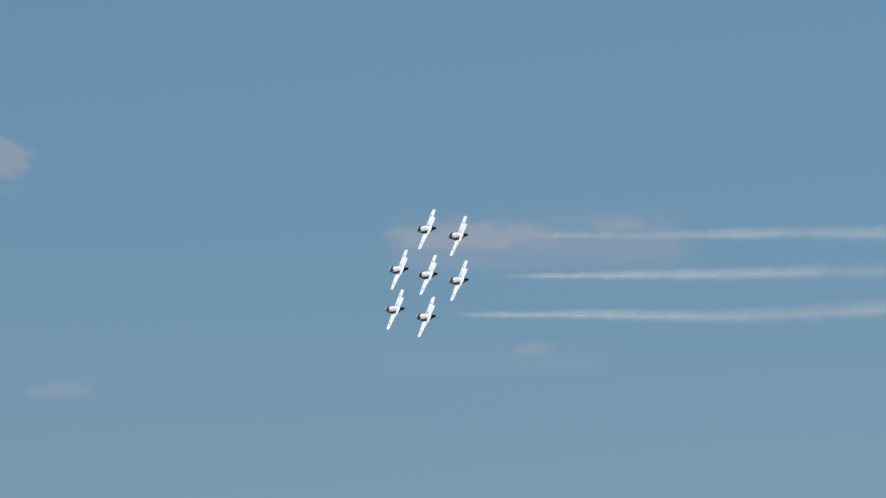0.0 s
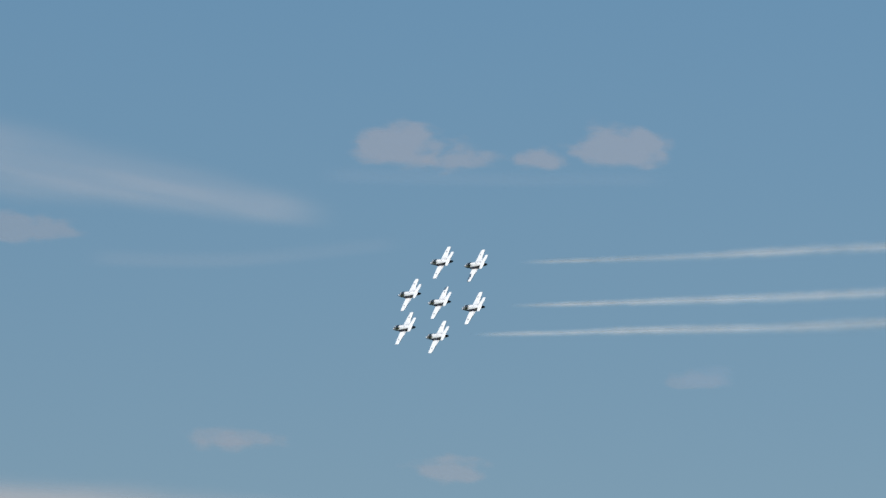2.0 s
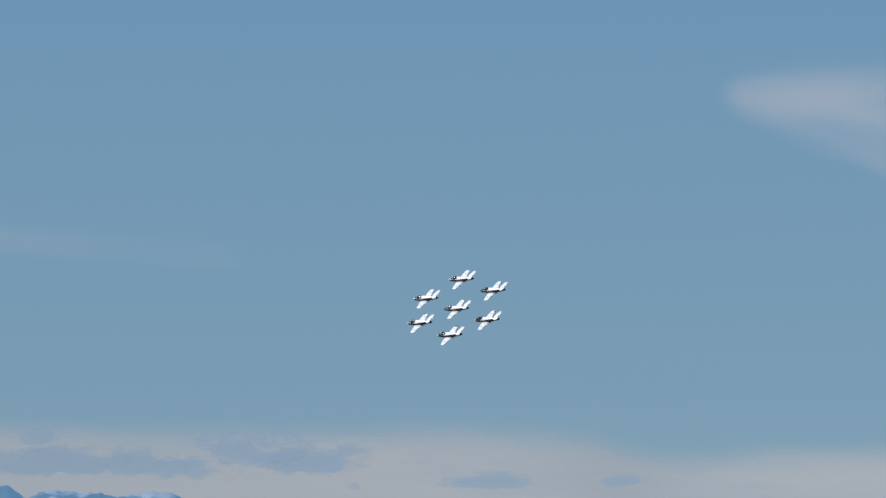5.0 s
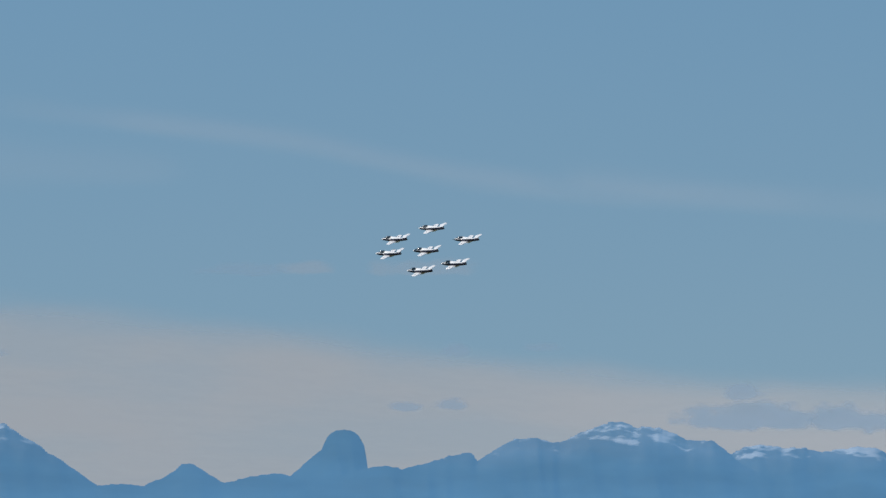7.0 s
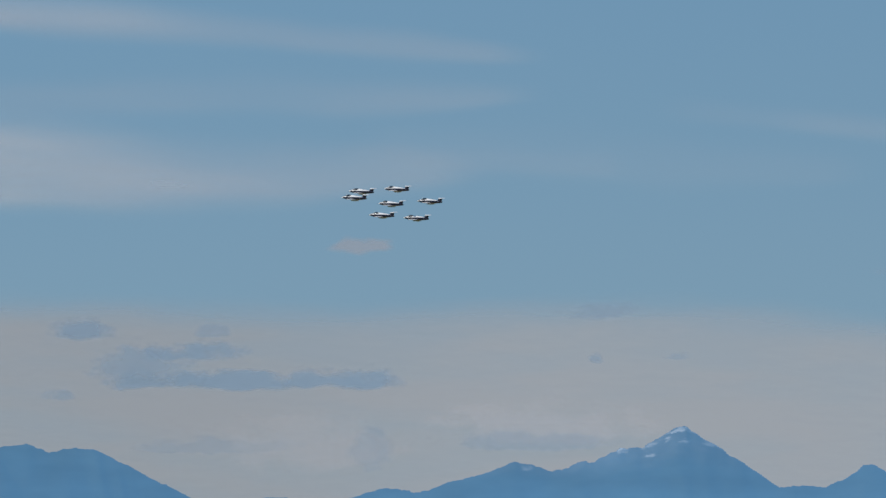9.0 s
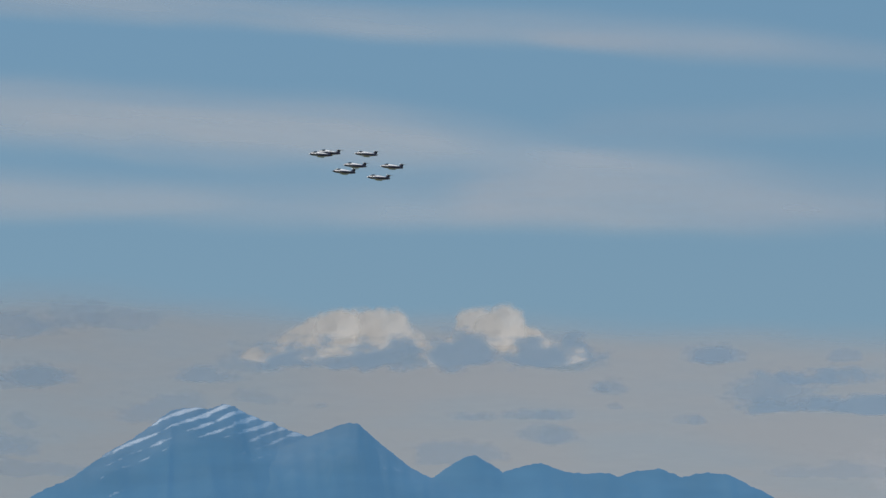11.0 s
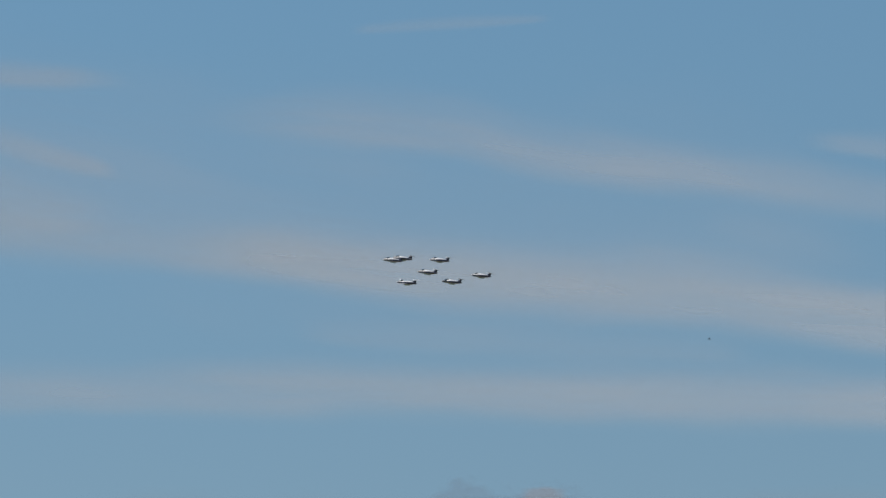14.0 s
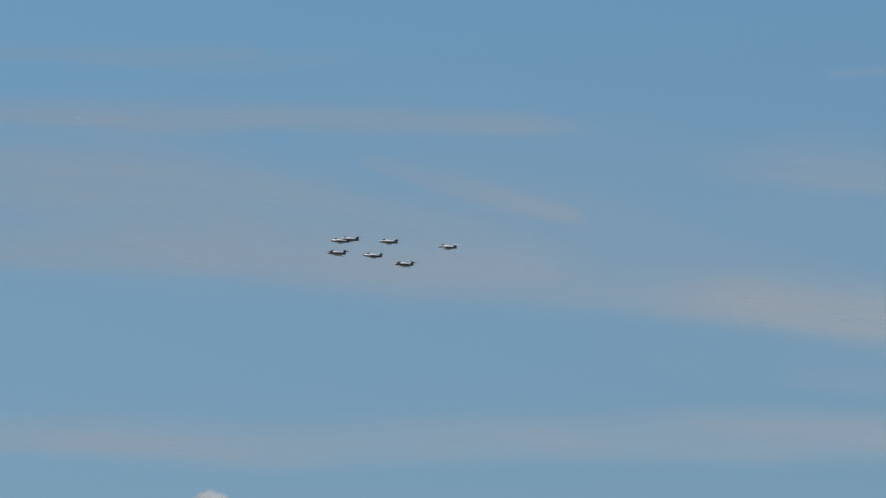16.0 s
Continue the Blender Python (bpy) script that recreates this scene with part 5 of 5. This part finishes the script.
FLIGHT_F = [
    (0, -12.45, 1692.79, 133.58, 31.4, 2.4, 68.1),
    (0.5, -50.01, 1751.00, 136.31, 34.3, 2.2, 67.0),
    (1, -92.84, 1806.88, 138.93, 38.7, 1.7, 65.2),
    (1.5, -140.72, 1859.35, 140.79, 43.8, 1.2, 62.3),
    (2, -192.48, 1907.40, 143.01, 48.7, 1.2, 59.1),
    (2.5, -246.37, 1950.35, 144.81, 53.4, 1.4, 56.6),
    (3, -304.11, 1987.85, 146.93, 57.9, 1.5, 54.0),
    (3.2, -327.22, 2001.47, 148.31, 59.5, 1.5, 52.6),
    (3.6, -373.94, 2026.62, 149.52, 62.7, 1.3, 49.4),
    (4, -421.34, 2049.01, 150.41, 65.5, 1.1, 45.8),
    (4.25, -451.44, 2061.63, 150.97, 67.3, 0.9, 43.5),
    (4.5, -481.99, 2073.14, 151.64, 69.2, 0.9, 41.2),
    (4.9, -531.97, 2089.20, 153.19, 72.7, 1.1, 37.6),
    (5.3, -583.57, 2102.27, 155.70, 76.2, 1.6, 35.4),
    (5.5, -609.75, 2107.79, 157.06, 77.8, 1.9, 34.2),
    (6, -676.06, 2118.71, 160.57, 81.6, 2.6, 31.2),
    (6.5, -742.77, 2125.78, 164.79, 84.9, 3.3, 24.8),
    (7, -809.73, 2129.36, 169.96, 87.6, 4.0, 21.1),
    (7.5, -875.66, 2130.39, 175.53, 89.9, 4.6, 16.9),
    (8, -942.08, 2128.67, 182.47, 91.9, 5.5, 12.8),
    (8.5, -1008.13, 2125.16, 189.44, 93.6, 6.1, 9.7),
    (9, -1074.27, 2119.98, 198.04, 94.5, 6.4, 7.3),
    (9.2, -1099.95, 2118.04, 200.79, 94.8, 6.5, 6.3),
    (9.6, -1152.93, 2112.82, 207.25, 95.2, 6.7, 4.5),
    (10, -1205.46, 2107.40, 214.08, 95.6, 7.1, 2.8),
    (10.25, -1238.14, 2104.00, 218.52, 95.8, 7.4, 1.9),
    (10.5, -1270.74, 2100.61, 223.07, 96.0, 7.6, 1.1),
    (10.9, -1322.76, 2095.25, 230.55, 96.3, 7.9, -0.0),
    (11.3, -1374.71, 2090.02, 238.24, 96.4, 8.1, -0.7),
    (11.5, -1401.11, 2087.16, 242.45, 96.4, 8.2, -0.9),
    (12, -1468.30, 2079.57, 252.49, 96.0, 8.7, -1.2),
    (12.5, -1534.47, 2072.96, 262.46, 95.7, 8.9, -1.3),
    (13, -1601.12, 2065.53, 273.40, 96.6, 8.7, -1.1),
    (13.5, -1667.28, 2057.84, 284.28, 97.5, 8.5, -0.8),
    (14, -1735.47, 2047.73, 294.10, 97.3, 9.0, -0.4),
    (14.5, -1798.17, 2040.52, 304.38, 97.1, 9.5, -0.2),
    (15, -1860.90, 2030.98, 315.94, 98.8, 9.4, -0.1),
    (15.5, -1922.56, 2020.92, 326.33, 101.2, 9.0, -0.0),
    (16, -1988.45, 2005.37, 337.10, 102.9, 8.9, 0.1),
]
FLIGHT_G = [
    (0, -4.62, 1685.81, 131.12, 31.4, 2.4, 68.1),
    (0.5, -41.53, 1744.45, 133.59, 34.3, 2.2, 67.0),
    (1, -83.71, 1800.98, 136.39, 38.7, 1.7, 65.2),
    (1.5, -131.20, 1854.20, 138.21, 43.8, 1.2, 62.3),
    (2, -182.60, 1903.00, 140.17, 48.7, 1.2, 59.1),
    (2.5, -236.44, 1946.69, 141.67, 53.4, 1.4, 56.6),
    (3, -293.69, 1984.98, 142.94, 57.9, 1.5, 54.0),
    (3.2, -316.72, 1998.87, 144.01, 59.5, 1.5, 52.6),
    (3.6, -363.36, 2024.45, 144.92, 62.7, 1.3, 49.4),
    (4, -410.82, 2047.13, 145.84, 65.5, 1.1, 45.8),
    (4.25, -441.00, 2059.90, 146.50, 67.3, 0.9, 43.5),
    (4.5, -471.63, 2071.60, 147.29, 69.2, 0.9, 41.2),
    (4.9, -521.69, 2088.02, 148.98, 72.7, 1.1, 37.6),
    (5.3, -573.25, 2101.53, 151.39, 76.2, 1.6, 35.4),
    (5.5, -599.24, 2107.33, 152.22, 77.8, 1.9, 34.2),
    (6, -665.36, 2118.75, 155.46, 81.6, 2.6, 31.2),
    (6.5, -731.99, 2126.22, 159.56, 84.9, 3.3, 24.8),
    (7, -798.73, 2130.19, 163.96, 87.6, 4.0, 21.1),
    (7.5, -864.62, 2131.39, 169.25, 89.9, 4.6, 16.9),
    (8, -931.55, 2129.56, 176.01, 91.9, 5.5, 12.8),
    (8.5, -997.62, 2126.14, 182.66, 93.6, 6.1, 9.7),
    (9, -1063.83, 2120.89, 191.50, 94.5, 6.4, 7.3),
    (9.2, -1089.57, 2118.88, 194.43, 94.8, 6.5, 6.3),
    (9.6, -1142.62, 2113.56, 200.88, 95.2, 6.7, 4.5),
    (10, -1195.29, 2108.03, 207.62, 95.6, 7.1, 2.8),
    (10.25, -1228.05, 2104.56, 211.98, 95.8, 7.4, 1.9),
    (10.5, -1260.72, 2101.11, 216.44, 96.0, 7.6, 1.1),
    (10.9, -1312.79, 2095.70, 223.77, 96.3, 7.9, -0.0),
    (11.3, -1364.66, 2090.51, 231.33, 96.4, 8.1, -0.7),
    (11.5, -1390.98, 2087.71, 235.50, 96.4, 8.2, -0.9),
    (12, -1457.96, 2080.20, 245.38, 96.0, 8.7, -1.2),
    (12.5, -1523.93, 2073.75, 255.20, 95.7, 8.9, 10.7),
    (13, -1591.05, 2066.24, 265.39, 96.6, 8.7, 11.9),
    (13.5, -1658.55, 2057.87, 274.80, 97.5, 8.5, 13.2),
    (14, -1727.63, 2047.02, 284.48, 97.3, 9.0, 5.6),
    (14.5, -1791.71, 2038.48, 295.30, 97.1, 9.5, -0.2),
    (15, -1855.89, 2027.64, 308.12, 98.8, 9.4, -3.1),
    (15.5, -1918.53, 2016.70, 319.87, 101.2, 9.0, -6.0),
    (16, -1985.37, 2000.22, 331.29, 102.9, 8.9, -6.9),
]
GLIDE = [
    (0, -849.51, 722.89, 108.43, -51.5, 0, 8),
    (12.5, -687.26, 852.01, 108.43, -51.5, 0, 8),
    (13, -680.30, 857.63, 107.93, -51.5, 0, 8),
    (13.5, -673.76, 862.83, 107.58, -51.5, 0, 8),
    (14, -667.79, 867.50, 107.22, -51.5, 0, 8),
    (16, -641.83, 888.16, 105.62, -51.5, 0, 8),
]


def flown(row):
    t, x, y, z, heading, climb, bank = row
    return t, pose(x, y, z + EYE.z, -bank, -climb, heading + 90) @ pose(0, 0, -0.4)


def farther(rows, metres):
    """The same flight, at first that many metres farther from the eye, then closing in."""
    out = []
    for t, x, y, z, *turn in rows:
        k = 1 + metres * np.interp(t, [2.5, 5.3], [1, 0]) / math.sqrt(x * x + y * y + z * z)
        out.append((t, x * k, y * k, z * k, *turn))
    return out


def trailed(rows, gaps, sink=0.0):
    """A trail's head follows its aircraft at a distance until the smoke is shut off; then it hangs in the air."""
    out = []
    for t, x, y, z, heading, climb, bank in rows:
        if t > 3.6:
            break
        back = np.interp(t, [g[0] for g in gaps], [g[1] for g in gaps]) + 4.7
        h = radians(heading)
        start = np.interp(t, [0, 1.5], [1, 0])
        drop = -0.3 - sink * start
        out.append((t, pose(x + math.sin(h) * back, y - math.cos(h) * back, z + EYE.z + drop, 0, np.interp(t, [0, 1.5, 3], [-4.0, -2.7, -0.9]) - 0.25 * sink * start, heading + 90)))
    out.append((3.7, out[-1][1]))
    out.append((16, out[-1][1]))
    return out


def motions():
    for jet, rows in ((jet_a, FLIGHT_A), (jet_b, farther(FLIGHT_B, 7)), (jet_c, FLIGHT_C), (jet_d, FLIGHT_D), (jet_e, farther(FLIGHT_E, -3)), (jet_f, FLIGHT_F), (jet_g, farther(FLIGHT_G, -6))):
        walk(jet, [flown(r) for r in rows])
    walk(bird, [flown(r) for r in GLIDE])
    walk(smoke_b, trailed(FLIGHT_B, [(0, 25), (1.5, 7), (3.2, 16)], 2.0))
    walk(smoke_e, trailed(FLIGHT_E, [(0, 12), (1.5, 6), (3.2, 9)]))
    walk(smoke_g, trailed(FLIGHT_G, [(0, 6), (1.5, 9), (2.5, 6), (3.2, 30)]))


motions()
